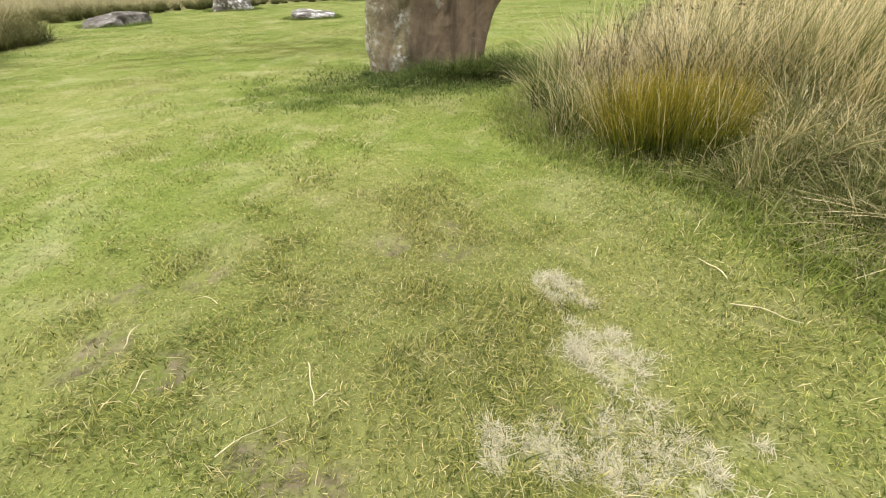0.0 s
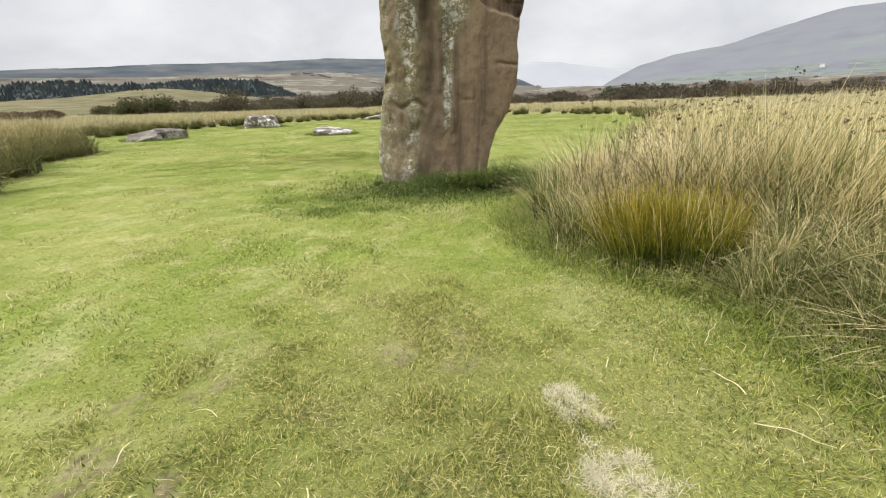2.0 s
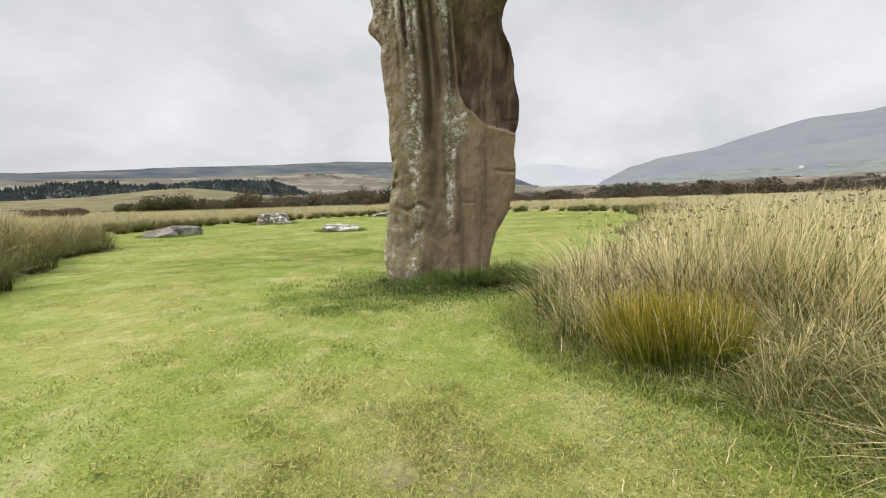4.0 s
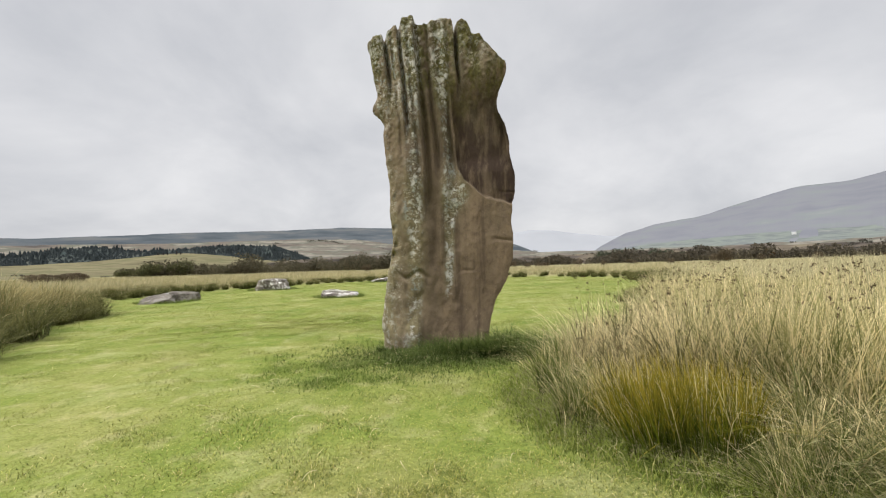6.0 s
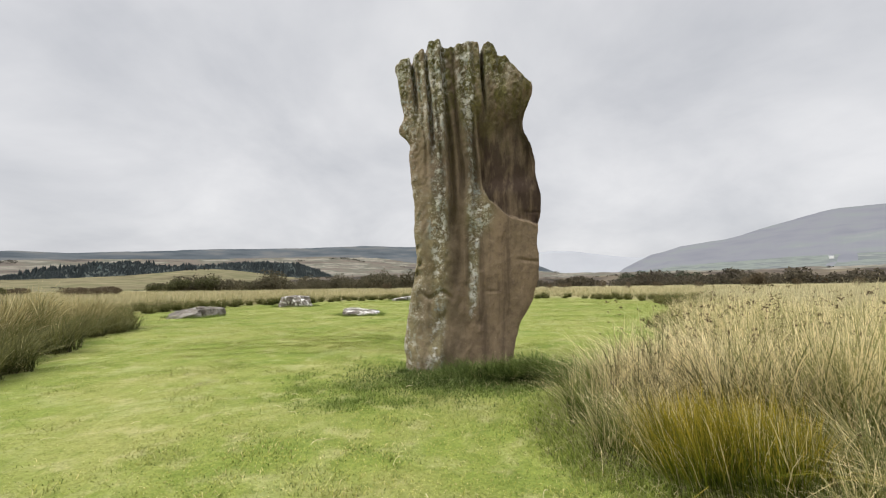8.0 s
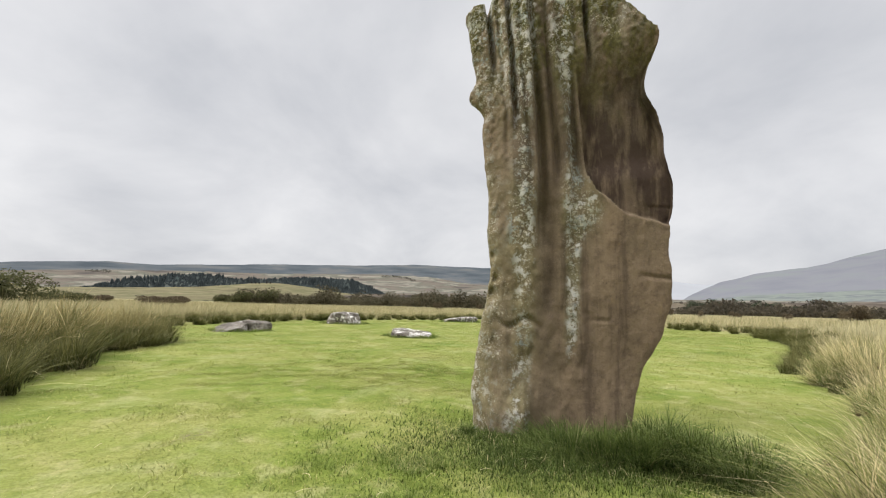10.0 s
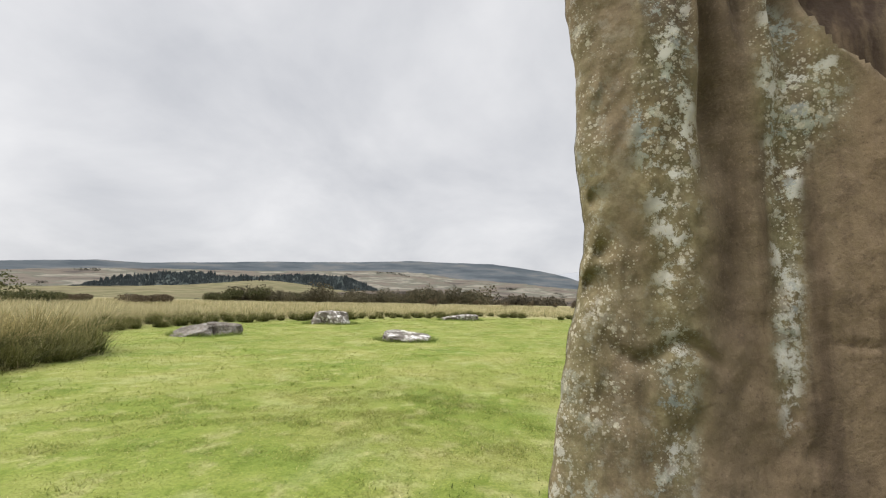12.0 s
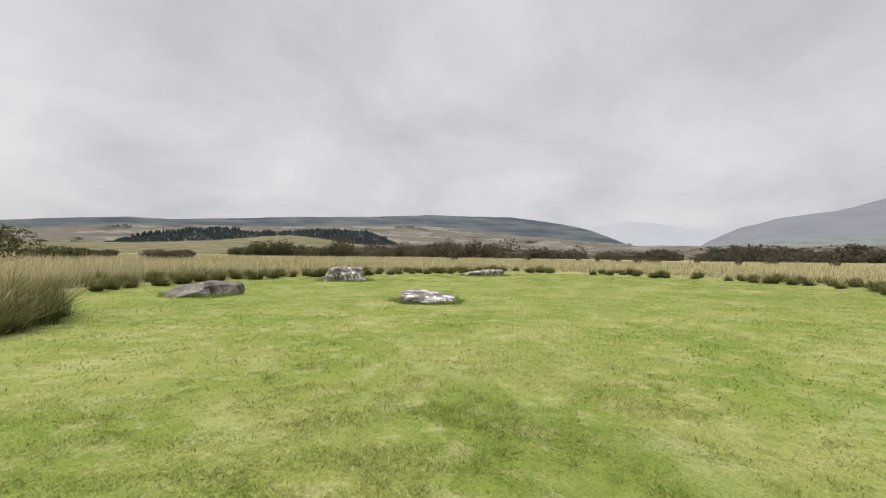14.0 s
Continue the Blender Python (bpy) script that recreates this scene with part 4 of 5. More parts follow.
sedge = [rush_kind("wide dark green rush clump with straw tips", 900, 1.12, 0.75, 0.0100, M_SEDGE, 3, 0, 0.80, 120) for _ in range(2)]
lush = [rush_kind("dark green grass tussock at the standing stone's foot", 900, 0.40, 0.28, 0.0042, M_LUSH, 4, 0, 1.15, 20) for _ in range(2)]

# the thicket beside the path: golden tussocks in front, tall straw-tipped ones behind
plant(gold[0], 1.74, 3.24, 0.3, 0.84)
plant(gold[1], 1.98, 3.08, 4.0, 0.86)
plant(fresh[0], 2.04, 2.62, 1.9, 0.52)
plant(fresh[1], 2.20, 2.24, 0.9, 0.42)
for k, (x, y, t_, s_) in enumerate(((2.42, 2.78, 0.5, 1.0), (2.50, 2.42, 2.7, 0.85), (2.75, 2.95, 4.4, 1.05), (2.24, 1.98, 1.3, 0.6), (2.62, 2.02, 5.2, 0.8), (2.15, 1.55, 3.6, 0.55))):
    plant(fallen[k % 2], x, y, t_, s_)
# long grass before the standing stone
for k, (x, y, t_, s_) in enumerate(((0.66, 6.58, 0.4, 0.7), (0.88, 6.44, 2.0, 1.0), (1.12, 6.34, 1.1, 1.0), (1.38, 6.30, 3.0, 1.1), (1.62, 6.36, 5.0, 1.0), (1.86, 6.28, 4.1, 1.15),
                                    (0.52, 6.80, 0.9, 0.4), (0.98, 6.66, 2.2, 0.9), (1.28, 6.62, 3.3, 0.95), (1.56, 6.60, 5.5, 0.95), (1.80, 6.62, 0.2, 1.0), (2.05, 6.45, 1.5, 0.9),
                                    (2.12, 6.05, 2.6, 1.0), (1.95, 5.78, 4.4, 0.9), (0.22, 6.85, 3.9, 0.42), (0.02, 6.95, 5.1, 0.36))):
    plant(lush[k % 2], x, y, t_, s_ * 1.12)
rr = random.Random(4)
spots_made, far_rushes = [], []
for _ in range(6000):
    x, y = rr.uniform(1.2, 9.5), rr.uniform(-1.5, 13.0)
    e = float(lawn_edge(np.array([x]), np.array([y]))[0])
    near = math.hypot(x - 2.0, y - 4.0)
    gap = 0.33 + 0.07 * max(0, near - 2)
    if e > -0.16 or any(math.hypot(x - a, y - b) < gap for a, b in spots_made) or math.hypot(x - 1.86, y - 3.15) < 0.52 or math.hypot(x - 2.02, y - 2.6) < 0.28 or (x < 2.9 and 1.4 < y < 3.1) or (x < 2.2 and y > 5.6):
        continue
    spots_made.append((x, y))
    s = rr.uniform(0.72, 1.05) * (0.60 + 0.40 * min(1, -e / 0.8)) * (0.6 if y < 2.7 else 1)
    dry = fbm(np.array([x * 0.9]), np.array([y * 0.9]), 66, 2)[0] > 0.2
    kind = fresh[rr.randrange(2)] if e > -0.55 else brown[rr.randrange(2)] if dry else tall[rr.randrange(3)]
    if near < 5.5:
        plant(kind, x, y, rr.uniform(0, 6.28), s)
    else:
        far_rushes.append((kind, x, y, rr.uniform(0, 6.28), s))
# round the rest of the lawn
ring = []
for _ in range(14000):
    k = rr.randrange(len(LAWN))
    (ax, ay), (bx, by) = LAWN[k], LAWN[(k + 1) % len(LAWN)]
    f = rr.random()
    x, y = ax + (bx - ax) * f + rr.gauss(0, 0.9), ay + (by - ay) * f + rr.gauss(0, 0.9)
    e = float(lawn_edge(np.array([x]), np.array([y]))[0])
    bank = x < -4.5 and y < 14.8
    apart = 0.78 if bank and e < -0.7 else 0.6
    if not -1.9 < e < -0.05 or (x > 1 and y < 9) or y < 2 or any(math.hypot(x - a, y - b) < apart for a, b in ring):
        continue
    if fbm(np.array([x * 0.5]), np.array([y * 0.5]), 77, 2)[0] < -0.3 and y > 16:
        continue
    ring.append((x, y))
    if bank and e < -0.7:
        plant(sedge[rr.randrange(2)], x, y, rr.uniform(0, 6.28), rr.uniform(0.95, 1.3))
    else:
        kind, turn, s = dark[rr.randrange(3)], rr.uniform(0, 6.28), rr.uniform(0.85, 1.3) if bank else rr.uniform(0.4, 0.9)
        if math.hypot(x + 2, y - 9) < 18:
            plant(kind, x, y, turn, s)
        else:
            far_rushes.append((kind, x, y, turn, s))

joined_rushes("far_rushes", far_rushes, "dark and straw-tipped rush clumps round the far lawn")


# ---- grass ----
def scatter(n, xr, yr):
    return rng.uniform(*xr, n), rng.uniform(*yr, n)


def stuff(name, me, label, category):
    return tagged(new(name, me), label, category, kind="stuff")


def grass_at(name, x, y, h, w, material, seg, lean, label, sink=0.004):
    n = len(x)
    base = np.stack([x, y, gz(x, y) - sink], 1)
    return stuff(name, blades_mesh(name, base, h, w, rng.uniform(0, 2 * math.pi, n), np.abs(rng.normal(lean, 0.35, n)), material, seg), label, "grass")


def build_turf():
    # close to the start
    def near(name, n, xr, yr, thin, h, w, lean):
        x, y = scatter(n, xr, yr)
        keep = (lawn_edge(x, y) > -0.25) & (rng.uniform(0, 1, n) > np.maximum(0.66 * spots(x, y, BARE), 0.35 * spots(x, y, PALE)))
        keep &= rng.uniform(0, 1, n) < thin(x, y)
        x, y = x[keep], y[keep]
        tuft = smooth(-0.1, 0.5, fbm(x * 4, y * 4, 51, 3))
        tuft = np.maximum(tuft, np.exp(-((x - 0.22) ** 2 + (y - 2.14) ** 2) / 0.010) * 1.6)
        tuft = np.maximum(tuft, smooth(0.9, 1.5, x) * 0.9)
        k = len(x)
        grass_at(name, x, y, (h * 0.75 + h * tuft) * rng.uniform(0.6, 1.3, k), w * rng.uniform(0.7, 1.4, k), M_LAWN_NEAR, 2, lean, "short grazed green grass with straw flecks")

    near("turf_start", 250000, (-1.7, 2.1), (0.4, 3.7), lambda x, y: np.clip(1.5 - np.hypot(x - 0.25, y - 1.85) * 0.85, 0, 1), 0.018, 0.0024, 1.15)
    near("turf_near", 125000, (-3.6, 2.3), (-0.6, 5.6), lambda x, y: np.clip(1.5 - np.hypot(x - 0.0, y - 2.6) * 0.5, 0, 1), 0.022, 0.0038, 1.0)
    # the rest of the walk
    x, y = scatter(400000, (-6.5, 5.5), (-3.0, 15.0))
    keep = (lawn_edge(x, y) > -0.25) & (rng.uniform(0, 1, len(x)) > 0.7 * spots(x, y, BARE))
    d = np.minimum(np.hypot(x - 0.2, y - 4.5), np.hypot(x + 0.9, y - 7.3))
    keep &= rng.uniform(0, 1, len(x)) < smooth(0.8, 2.6, np.hypot(x - 0.1, y - 2.2))
    keep &= rng.uniform(0, 1, len(x)) < np.clip(1.3 - d * 0.16, 0.15, 1)
    x, y = x[keep], y[keep]
    tuft = smooth(-0.1, 0.5, fbm(x * 2.5, y * 2.5, 52, 3))
    grass_at("turf_middle", x, y, (0.019 + 0.026 * tuft) * rng.uniform(0.6, 1.3, len(x)), rng.uniform(0.003, 0.007, len(x)), M_LAWN, 1, 1.1, "short grazed green grass inside the stone circle")
    x, y = scatter(200000, (-5.0, 3.5), (8.3, 13.5))
    keep = (lawn_edge(x, y) > 0) & (rng.uniform(0, 1, len(x)) < np.clip(1.5 - np.hypot(x + 1.0, y - 8.8) * 0.36, 0, 1))
    x, y = x[keep], y[keep]
    tuft = smooth(-0.1, 0.5, fbm(x * 2.5, y * 2.5, 52, 3))
    grass_at("turf_inner", x, y, (0.018 + 0.022 * tuft) * rng.uniform(0.6, 1.3, len(x)), rng.uniform(0.003, 0.006, len(x)), M_LAWN, 1, 1.0, "short grazed grass beyond the standing stone")
    x, y = scatter(260000, (-13, 15), (9, 38))
    keep = (lawn_edge(x, y) > -0.7) & (y > 11 + rng.normal(0, 1.5, len(x)))
    x, y = x[keep], y[keep]
    grass_at("turf_far", x, y, rng.uniform(0.015, 0.045, len(x)), rng.uniform(0.010, 0.02, len(x)), M_LAWN_FAR, 1, 0.9, "short grazed grass towards the far edge of the circle")
    # pale dead tufts
    px, py = [], []
    for sx, sy, r in PALE:
        for _ in range(int(9 + 110 * r)):
            qx, qy, k = rng.normal(sx, r * 0.62), rng.normal(sy, r * 0.62), int(rng.uniform(15, 75))
            px.append(rng.normal(qx, 0.012, k))
            py.append(rng.normal(qy, 0.012, k))
    x, y = np.concatenate(px), np.concatenate(py)
    grass_at("dead_grass", x, y, rng.uniform(0.014, 0.034, len(x)), rng.uniform(0.0018, 0.003, len(x)), M_DEAD, 2, 1.1, "bleached dead grass tufts in the turf")
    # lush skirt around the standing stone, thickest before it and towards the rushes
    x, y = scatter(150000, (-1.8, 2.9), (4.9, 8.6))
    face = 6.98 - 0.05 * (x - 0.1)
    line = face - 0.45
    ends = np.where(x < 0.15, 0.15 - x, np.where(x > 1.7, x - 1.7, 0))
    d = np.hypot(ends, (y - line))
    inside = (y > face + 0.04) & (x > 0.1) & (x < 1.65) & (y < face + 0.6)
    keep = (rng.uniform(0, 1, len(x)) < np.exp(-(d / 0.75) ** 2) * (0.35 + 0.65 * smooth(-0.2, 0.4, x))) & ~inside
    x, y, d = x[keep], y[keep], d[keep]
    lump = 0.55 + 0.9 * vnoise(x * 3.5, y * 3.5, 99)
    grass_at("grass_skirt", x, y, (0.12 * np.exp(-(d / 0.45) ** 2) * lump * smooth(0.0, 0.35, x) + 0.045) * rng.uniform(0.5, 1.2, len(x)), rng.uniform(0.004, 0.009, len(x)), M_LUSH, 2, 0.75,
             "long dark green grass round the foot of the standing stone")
    # ranker, darker turf spreading from the stone towards the path
    x, y = scatter(120000, (-2.2, 2.0), (4.0, 8.2))
    d = np.hypot((x - 0.15) / 1.35, (y - 6.05) / 1.45) + fbm(x * 2.2, y * 2.2, 87, 3) * 0.55
    keep = (rng.uniform(0, 1, len(x)) < 0.5 * smooth(1.15, 0.3, d)) & ((y < 6.9) | (x < 0.05))
    x, y, d = x[keep], y[keep], d[keep]
    tuft = smooth(-0.1, 0.5, fbm(x * 3.5, y * 3.5, 88, 3))
    grass_at("grass_rank", x, y, (0.025 + 0.05 * tuft) * rng.uniform(0.6, 1.3, len(x)), rng.uniform(0.004, 0.007, len(x)), M_LUSHMID, 2, 0.9, "rank dark green grass before the standing stone")
    # turf grown long round the fallen stones
    gx, gy, gh = [], [], []
    for sx, sy, rx_, ry_ in ((-8.75, 18.75, 1.0, 0.75), (-6.45, 25.4, 1.15, 0.85), (-1.9, 18.4, 0.85, 0.75), (0.1, 31.3, 1.25, 0.9), (1.45, 9.40, 0.14, 0.12)):
        k = 2600 if rx_ > 0.5 else 500
        a = rng.uniform(0, 2 * math.pi, k)
        f = rng.normal(1.0, 0.13, k)
        gx.append(sx + np.cos(a) * rx_ * f)
        gy.append(sy + np.sin(a) * ry_ * f)
        gh.append(rng.uniform(0.05, 0.17, k) * (1 if rx_ > 0.5 else 0.35))
    x, y, h = np.concatenate(gx), np.concatenate(gy), np.concatenate(gh)
    grass_at("grass_fringe", x, y, h, h * 0.09, M_LUSHMID, 1, 0.6, "long green grass round the fallen stones")
    # long mixed grass among the rushes at the lawn's corner
    x, y = scatter(60000, (1.5, 3.6), (0.2, 3.4))
    e = lawn_edge(x, y)
    keep = (e < -0.05) & (rng.uniform(0, 1, len(x)) < 0.35)
    x, y, e = x[keep], y[keep], e[keep]
    grass_at("long_grass", x, y, (0.10 + 0.22 * smooth(-0.05, -0.5, e)) * rng.uniform(0.5, 1.3, len(x)), rng.uniform(0.003, 0.006, len(x)), M_RUSHFRESH, 2, 1.0, "long pale green and straw grass under the rushes")
    # dead stems trailing from the thicket over the lawn's edge
    f = rng.uniform(0, 1, 900)
    edge = np.array([(2.1, 5.5), (1.5, 5.1), (1.22, 4.4), (1.18, 3.9), (1.3, 3.4), (1.6, 2.95), (1.84, 2.6), (1.82, 2.2), (1.77, 1.8), (1.85, 0.8)])
    run = np.linspace(0, 1, len(edge))
    x, y = np.interp(f, run, edge[:, 0]) + rng.normal(0.10, 0.09, len(f)), np.interp(f, run, edge[:, 1]) + rng.normal(0.02, 0.05, len(f))
    base = np.stack([x, y, gz(x, y) + rng.uniform(0.0, 0.10, len(f))], 1)
    stuff("trailing_stems", blades_mesh("trailing_stems", base, rng.uniform(0.04, 0.11, len(f)), rng.uniform(0.003, 0.006, len(f)), math.pi + rng.normal(0.2, 0.8, len(f)), rng.uniform(0.8, 1.9, len(f)), M_THATCH, 3, 0.45),
          "bleached dead rush stems trailing over the lawn's edge", "grass")
    # rank green verge where the turf meets the rushes
    x, y = scatter(200000, (0.6, 3.6), (-0.5, 7.5))
    e = lawn_edge(x, y)
    keep = (e < 0.28) & (e > -0.5) & (rng.uniform(0, 1, len(x)) < np.exp(-((e + 0.05) / 0.22) ** 2))
    x, y, e = x[keep], y[keep], e[keep]
    grass_at("grass_verge", x, y, (0.05 + 0.09 * smooth(0.25, -0.1, e)) * rng.uniform(0.5, 1.3, len(x)), rng.uniform(0.003, 0.006, len(x)), M_VERGE, 2, 0.9, "rank bright green grass along the rushes")


build_turf()


def build_moor():
    def patch(name, n, rmin, rmax, h, w, seg, power, label):
        az = rng.uniform(-math.pi * 0.62, math.pi * 0.62, n) * np.where(rng.uniform(0, 1, n) < 0.12, 1.61, 1.0)
        r = rmin + (rmax - rmin) * rng.uniform(0, 1, n) ** power
        x, y = r * np.sin(az), 4 + r * np.cos(az)
        e = lawn_edge(x, y)
        keep = (e < -0.6 - 0.6 * rng.uniform(0, 1, n))
        x, y, r, e = x[keep], y[keep], r[keep], e[keep]
        tone = 0.75 + 0.5 * vnoise(x * 0.25, y * 0.25, 19)
        hh = h * tone * rng.uniform(0.6, 1.25, len(x)) * np.clip(0.1 - e * 0.42, 0.22, 1) * (0.6 + 0.8 * vnoise(x * 0.9, y * 0.9, 23))
        base = np.stack([x, y, gz(x, y) - 0.03], 1)
        away = rng.normal(0.3, 0.9, len(x))
        stuff(name, blades_mesh(name, base, hh, w * (0.5 + r / rmax), away, np.abs(rng.normal(0.35, 0.3, len(x))), M_MOOR, seg), label, "grass")

    patch("moor_grass_near", 130000, 5, 26, 0.72, 0.015, 2, 0.75, "straw-coloured moor grass round the lawn")
    patch("moor_grass_far", 200000, 22, 170, 0.62, 0.065, 1, 1.35, "bleached moor grass running to the woods")


build_moor()


# ---- bushes and woods ----
def crown_points(n, rx, ry, rz, lumps, rnd):
    """Points in an uneven crown made of several lumps, denser on the outside."""
    cs = [(rnd.uniform(-0.6, 0.6) * rx, rnd.uniform(-0.6, 0.6) * ry, rnd.uniform(0.25, 0.8) * rz, rnd.uniform(0.35, 0.6)) for _ in range(lumps)]
    idx = rng.integers(0, lumps, n)
    c = np.array(cs)[idx]
    d = rng.normal(size=(n, 3))
    d /= np.linalg.norm(d, axis=1)[:, None]
    r = rng.uniform(0.35, 1.0, n) ** 0.5
    p = c[:, :3] + d * (r * c[:, 3])[:, None] * np.array([rx, ry, rz * 0.9])
    p[:, 2] = np.abs(p[:, 2])
    return p


def build_bush(label, az, dist, wide, tall_, material, leaves=900, lumps=7, name="bush"):
    rnd = random.Random(int(az * 13 + dist))
    x, y = polar(az, dist)
    ob = new(name)
    ob.location = (x, y, gz1(x, y) - 0.05)
    tagged(ob, label, "bush" if name == "bush" else "tree", "bushes on the moor")
    verts, faces = [], []
    for k in range(5):
        a, ln = rnd.uniform(0, 6.28), rnd.uniform(0.4, 0.75) * tall_
        tip = (math.cos(a) * wide * 0.25, math.sin(a) * wide * 0.25, ln)
        o, rad = len(verts), 0.03 * tall_
        for px, py, pz, q in ((0, 0, 0, rad), (tip[0] * 0.5, tip[1] * 0.5, ln * 0.5, rad * 0.6), (*tip, rad * 0.2)):
            verts += [(px + math.cos(t) * q, py + math.sin(t) * q, pz) for t in (0, 1.57, 3.14, 4.71)]
        for lvl in range(2):
            faces += [(o + lvl * 4 + i, o + lvl * 4 + (i + 1) % 4, o + lvl * 4 + 4 + (i + 1) % 4, o + lvl * 4 + 4 + i) for i in range(4)]
    part("trunk", mesh_from("trunk", verts, faces, M_BARK), ob)
    p = crown_points(leaves, wide / 2, wide / 2, tall_, lumps, rnd)
    part("crown", triangles_mesh("crown", p, rng.uniform(0.35, 0.9, leaves) * wide * 2.0 / math.sqrt(leaves), material), ob)
    return ob


# dense dark bushes at the left of the moor
build_bush("large dark rounded bush on the moor", -52.2, 55, 8.0, 3.2, M_BUSH, 9000, 12)
build_bush("large dark rounded bush on the moor", -58.0, 58, 7.0, 3.2, M_BUSH, 9000, 12)
for az, d, w, t in ((-46, 75, 6.5, 1.9), (-42.8, 90, 6, 1.6), (-37.2, 80, 6.8, 1.5), (-28.5, 170, 10, 4.2), (-25.8, 180, 12, 5.2), (-31, 185, 7, 3.0), (-21, 190, 8, 3.6)):
    build_bush("dark green bush on the moor" if d > 100 or az < -44 else "low brown bush on the straw-coloured moor", az, d, w, t * (1 if d > 100 else 0.8), M_BUSH if d > 100 or az < -44 else M_BROWNBUSH, 3500)
rb = random.Random(9)
for az in (7.2, 10.5, 13.8, 16.0, 18.2, 20.3, 22.4, 27.0, 30.5, 33.8, 38.5, 43.0, 47.0, 52.0, 3.0, -3.0):
    d = rb.uniform(75, 120)
    build_bush("low brown bush on the straw-coloured moor", az, d, d * rb.uniform(0.018, 0.036), d * rb.uniform(0.012, 0.02), M_BROWNBUSH, 1400, 5)
build_bush("bare twiggy brown bush on the moor", 43.3, 105, 5.0, 2.6, M_BROWNBUSH, 2000, 6)
for az, w, t in ((29.6, 15, 8.0), (31.4, 17, 8.6), (33.0, 13, 7.6), (35.2, 17, 8.2), (37.0, 15, 7.4), (38.6, 12, 6.4)):
    build_bush("flat-topped dark pine clump before the mountain", az, 330, w, t, M_PINE, 2600, 9, "pine_clump")


def build_woods():
    def belt(name, label, count, az_range, near, far, leaves, wide, high, material, seed):
        pts, sizes = [], []
        for _ in range(count):
            az, d = rb.uniform(*az_range), rb.uniform(near, far)
            grow = float(vnoise(az * 0.45, d * 0.012, seed))
            if grow < 0.25:
                continue
            x, y = polar(az, d)
            w = rb.uniform(*wide) * (0.6 + 0.7 * grow)
            p = crown_points(leaves, w, w, rb.uniform(*high) * (0.35 + grow), 5, rb)
            pts.append(p + np.array([x, y, gz1(x, y)]))
            sizes.append(rng.uniform(0.5, 1.1, leaves) * w * 1.7 / math.sqrt(leaves))
        stuff(name, triangles_mesh(name, np.concatenate(pts), np.concatenate(sizes), material), label, "woods")

    belt("woodland", "brown autumn woodland belt beyond the moor", 1700, (-10, 75), 215, 330, 64, (2.5, 5), (2.0, 6.0), M_WOOD, 5)
    belt("scrub_belt", "dark olive and brown scrub below the knoll", 330, (-31, 4), 170, 290, 320, (3.0, 6.5), (3.5, 7.0), M_HEDGE, 6)


build_woods()


def build_conifers():
    verts, faces = [], []
    faz, fel = zip(*FOREST)
    for _ in range(5200):
        az, f = rb.uniform(-44, -9), 1 - rb.random() ** 1.3
        dist = 800 * (1 - 0.22 * (1 - f))
        x, y = polar(az, dist)
        top = math.tan(radians(float(np.interp(az, faz, fel)))) * 800 + 1.1
        z0 = -2.0 + (top + 2.0) * f ** 1.4 - 1.5
        h, r = rb.uniform(3.5, 6) + 5.0 * smooth(0.55, 0.8, vnoise(az * 0.8, f * 6, 71)) * rb.random(), rb.uniform(2.2, 3.6)
        for lvl in range(3):
            o, zb, zt, rr_ = len(verts), z0 + h * lvl * 0.27, z0 + h * (0.5 + lvl * 0.25), r * (1 - lvl * 0.28)
            t0 = rb.random() * 6
            verts += [(x + math.cos(t0 + i * 1.2566) * rr_, y + math.sin(t0 + i * 1.2566) * rr_, zb) for i in range(5)] + [(x, y, zt)]
            faces += [(o + i, o + (i + 1) % 5, o + 5) for i in range(5)]
    stuff("conifer_plantation", mesh_from("conifer_plantation", verts, faces, M_FIR, False), "dark conifer plantation on the far slope", "woods")


build_conifers()


def build_scrub():
    """Scattered bushes and thickets on the slopes beyond the moor."""
    pts, sizes = [], []
    for prof, dist, depth, foot, count in ((KNOLL, 520, 0.5, -3.0, 40), (SCRUB, 470, 0.3, -2.0, 700), (FIELDS, 1500, 0.4, -6.0, 260)):
        paz, pel = zip(*prof)
        for _ in range(count):
            az, f = rb.uniform(max(-58, paz[0]), min(62, paz[-1])), rb.uniform(0.05, 0.97)
            if float(vnoise(az * 0.35, f * 5, 8)) < 0.55:
                continue
            rad = dist * (1 - depth * (1 - f))
            top = math.tan(radians(float(np.interp(az, paz, pel)))) * dist + 1.1
            x, y = polar(az, rad)
            w = rb.uniform(0.004, 0.009) * rad
            p = crown_points(46, w * 1.8, w, w * rb.uniform(0.5, 0.8), 4, rb) + np.array([x, y, foot + (top - foot) * f ** 1.4 - 0.5])
            pts.append(p)
            sizes.append(np.full(46, w * 0.2))
    stuff("hillside_scrub", triangles_mesh("hillside_scrub", np.concatenate(pts), np.concatenate(sizes), M_SCRUB), "dark scattered scrub on the slopes beyond the moor", "woods")


build_scrub()


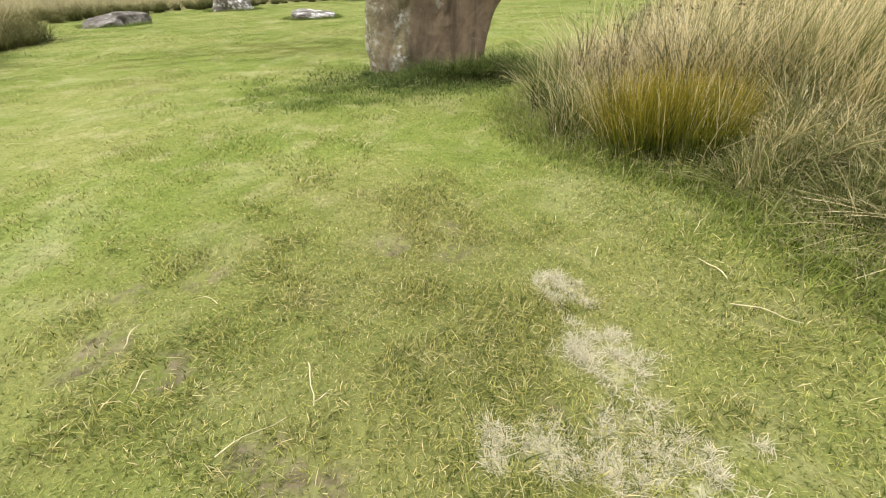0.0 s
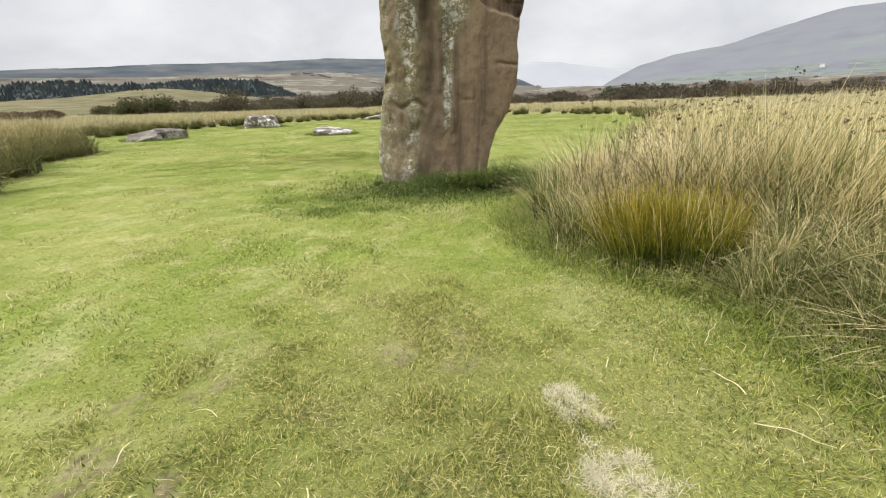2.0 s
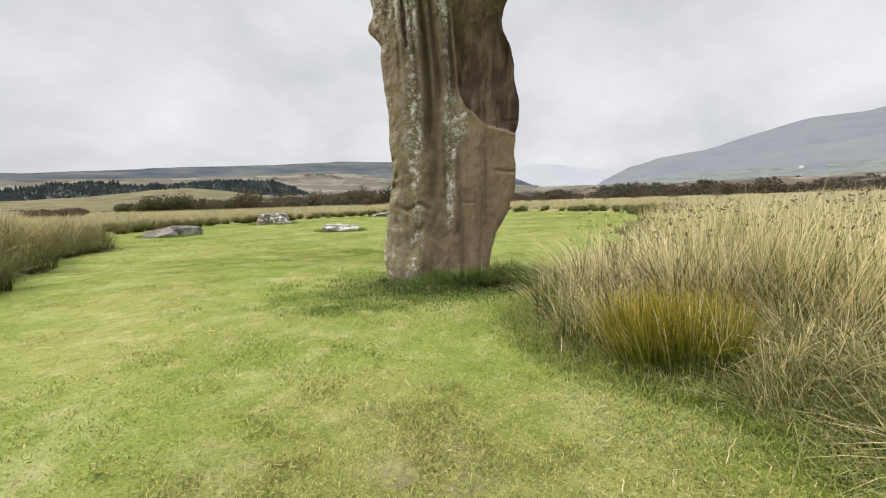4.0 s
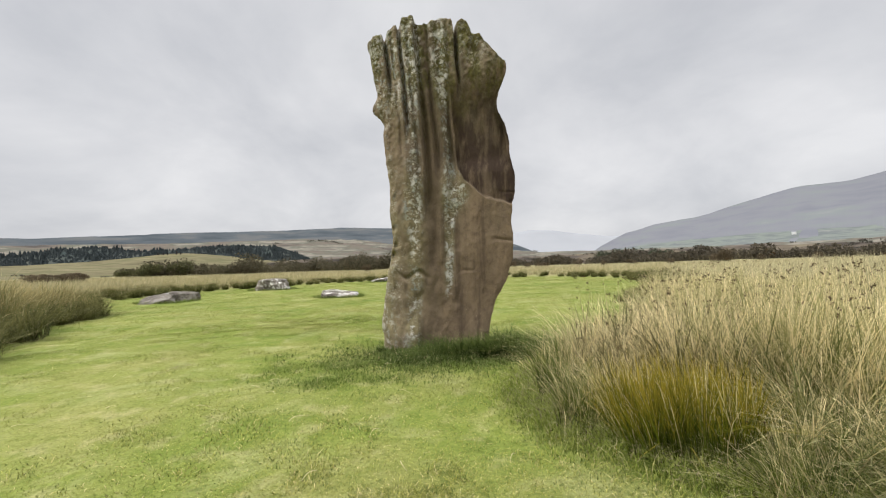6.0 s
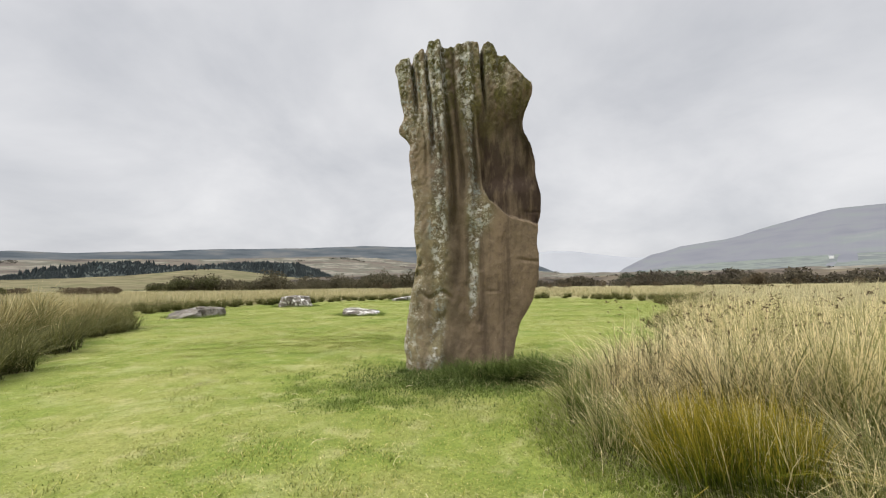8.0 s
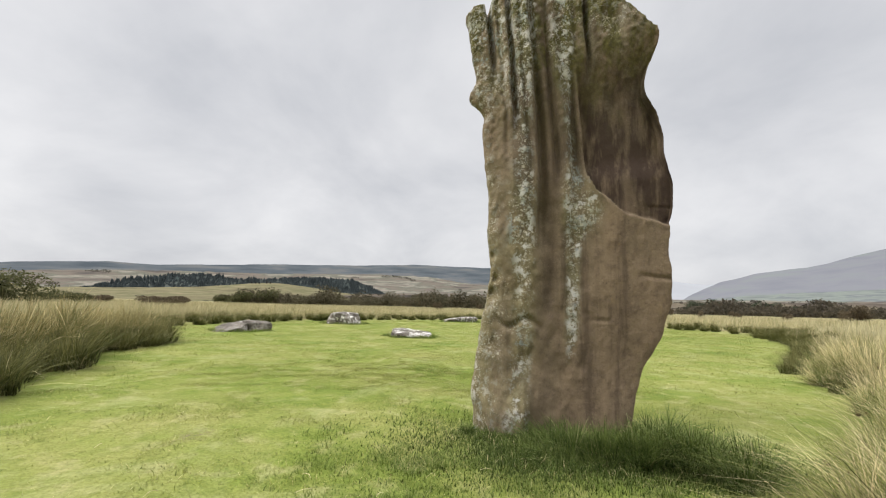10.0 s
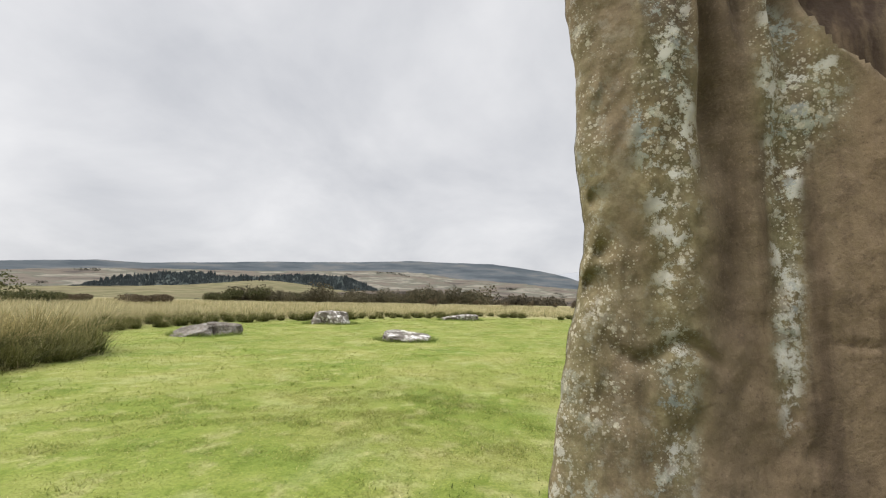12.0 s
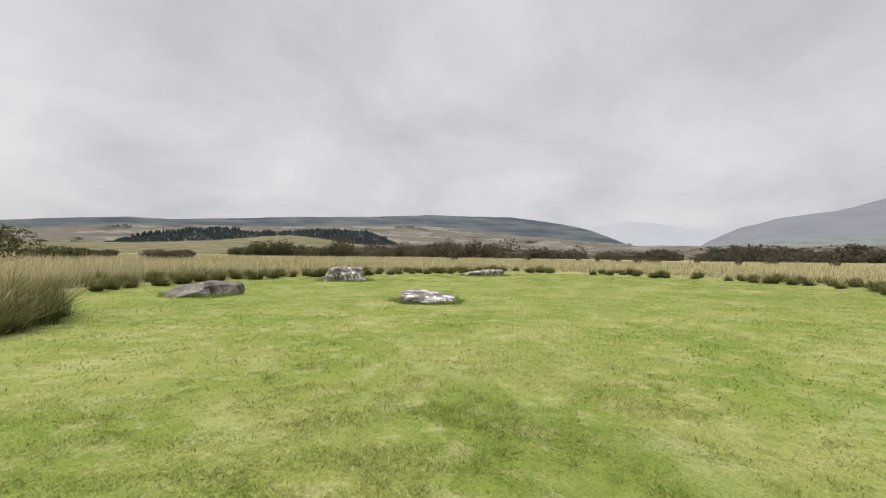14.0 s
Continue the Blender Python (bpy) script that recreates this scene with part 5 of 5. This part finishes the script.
# ---- small things ----
def build_far_stones():
    for k, az in enumerate((-27.6, -27.1, -26.7, -25.8, -25.4)):
        d = 500
        x, y = polar(az, d)
        el = 2.42 if k < 3 else 2.48
        h = (2.2, 2.0, 2.3, 3.6, 2.2)[k]
        bm = bmesh.new()
        bmesh.ops.create_cube(bm, size=1.0)
        bmesh.ops.bevel(bm, geom=bm.edges[:], offset=0.18, segments=2, affect="EDGES")
        for v in bm.verts:
            v.co = Vector((v.co.x * 1.3, v.co.y * 0.9, (v.co.z + 0.5) * h)) * (1.1 - 0.12 * (v.co.z + 0.5))
        me = bpy.data.meshes.new("far_stone")
        bm.to_mesh(me)
        bm.free()
        me.materials.append(M_FAR_STONE)
        ob = new("far_stone", me)
        ob.location = (x, y, math.tan(radians(el)) * 520 * 0.955)
        tagged(ob, "distant dark standing stone on the grassy knoll", "standing stone", "far stones on the knoll")


M_FAR_STONE = Mat("far_stone", 0.95, 0.1).colour((0.06, 0.055, 0.05, 1)).m
build_far_stones()


def build_farmhouse(az, dist, el, wide):
    x, y = polar(az, dist)
    ob = new("farmhouse")
    ob.location = (x, y, math.tan(radians(el)) * dist + 1)
    ob.rotation_euler = (0, 0, -radians(az))
    tagged(ob, "distant white farmhouse with a grey roof under the mountain", "house")
    w, d, h = wide / 2, 4.0, 5.0
    part("wall", mesh_from("wall", [(-w, -d, -6), (w, -d, -6), (w, d, -6), (-w, d, -6), (-w, -d, h), (w, -d, h), (w, d, h), (-w, d, h), (-w, 0, h + 3), (w, 0, h + 3)],
                           [(0, 1, 5, 4), (1, 2, 6, 9, 5), (2, 3, 7, 6), (3, 0, 4, 8, 7)], M_LIME, False), ob)
    part("roof", mesh_from("roof", [(-w - 0.4, -d - 0.5, h - 0.2), (w + 0.4, -d - 0.5, h - 0.2), (w + 0.4, 0, h + 3.2), (-w - 0.4, 0, h + 3.2), (w + 0.4, d + 0.5, h - 0.2), (-w - 0.4, d + 0.5, h - 0.2)],
                           [(0, 1, 2, 3), (3, 2, 4, 5)], M_SLATE, False), ob, "grey slate roof")


M_LIME = Mat("white_limewash", 0.9, 0.1).colour((0.55, 0.55, 0.54, 1)).m
M_SLATE = Mat("slate", 0.7, 0.2).colour((0.2, 0.2, 0.22, 1)).m
build_farmhouse(48.9, 2300, 2.5, 15)


def build_straw(points, thick=0.0022):
    """A dry stalk lying bent on the turf."""
    verts, faces = [], []
    for k, (x, y, up) in enumerate(points):
        z = gz1(x, y) + up
        r = thick * (1 - 0.5 * k / len(points))
        verts += [(x + math.cos(t) * r, y, z + math.sin(t) * r) for t in np.linspace(0, 2 * math.pi, 5, endpoint=False)]
        if k:
            o = (k - 1) * 5
            faces += [(o + i, o + (i + 1) % 5, o + 5 + (i + 1) % 5, o + 5 + i) for i in range(5)]
    tagged(new("straw_stalk", mesh_from("straw_stalk", verts, faces, M_STRAW)), "dry pale straw stalk lying on the turf", "straw", "loose straws")


def straws():
    r = random.Random(11)
    fixed = [((-0.13, 1.84), (-0.10, 1.70)), ((-0.10, 1.70), (-0.03, 1.73)), ((-0.60, 1.92), (-0.63, 1.85)), ((-0.72, 2.13), (-0.74, 2.04)), ((1.25, 1.86), (1.42, 1.75)),
             ((-0.32, 1.60), (-0.17, 1.68)), ((1.34, 1.98), (1.33, 2.12)), ((1.42, 2.28), (1.62, 2.45)), ((0.95, 2.22), (1.0, 2.30)), ((-0.58, 4.05), (-0.50, 4.2))]
    for (ax, ay), (bx, by) in fixed:
        n = 5
        build_straw([(ax + (bx - ax) * k / n + r.uniform(-0.004, 0.004), ay + (by - ay) * k / n + r.uniform(-0.004, 0.004), 0.03 + 0.012 * math.sin(k)) for k in range(n + 1)])
    for _ in range(26):
        x, y, a, ln = r.uniform(-3, 1.4), r.uniform(1.6, 6.0), r.uniform(0, 6.28), r.uniform(0.05, 0.14)
        if float(lawn_edge(np.array([x]), np.array([y]))[0]) < 0.1:
            continue
        build_straw([(x + math.cos(a + 0.1 * k) * ln * k / 4, y + math.sin(a + 0.1 * k) * ln * k / 4, 0.028 + 0.01 * math.sin(k)) for k in range(5)], 0.0018)


straws()
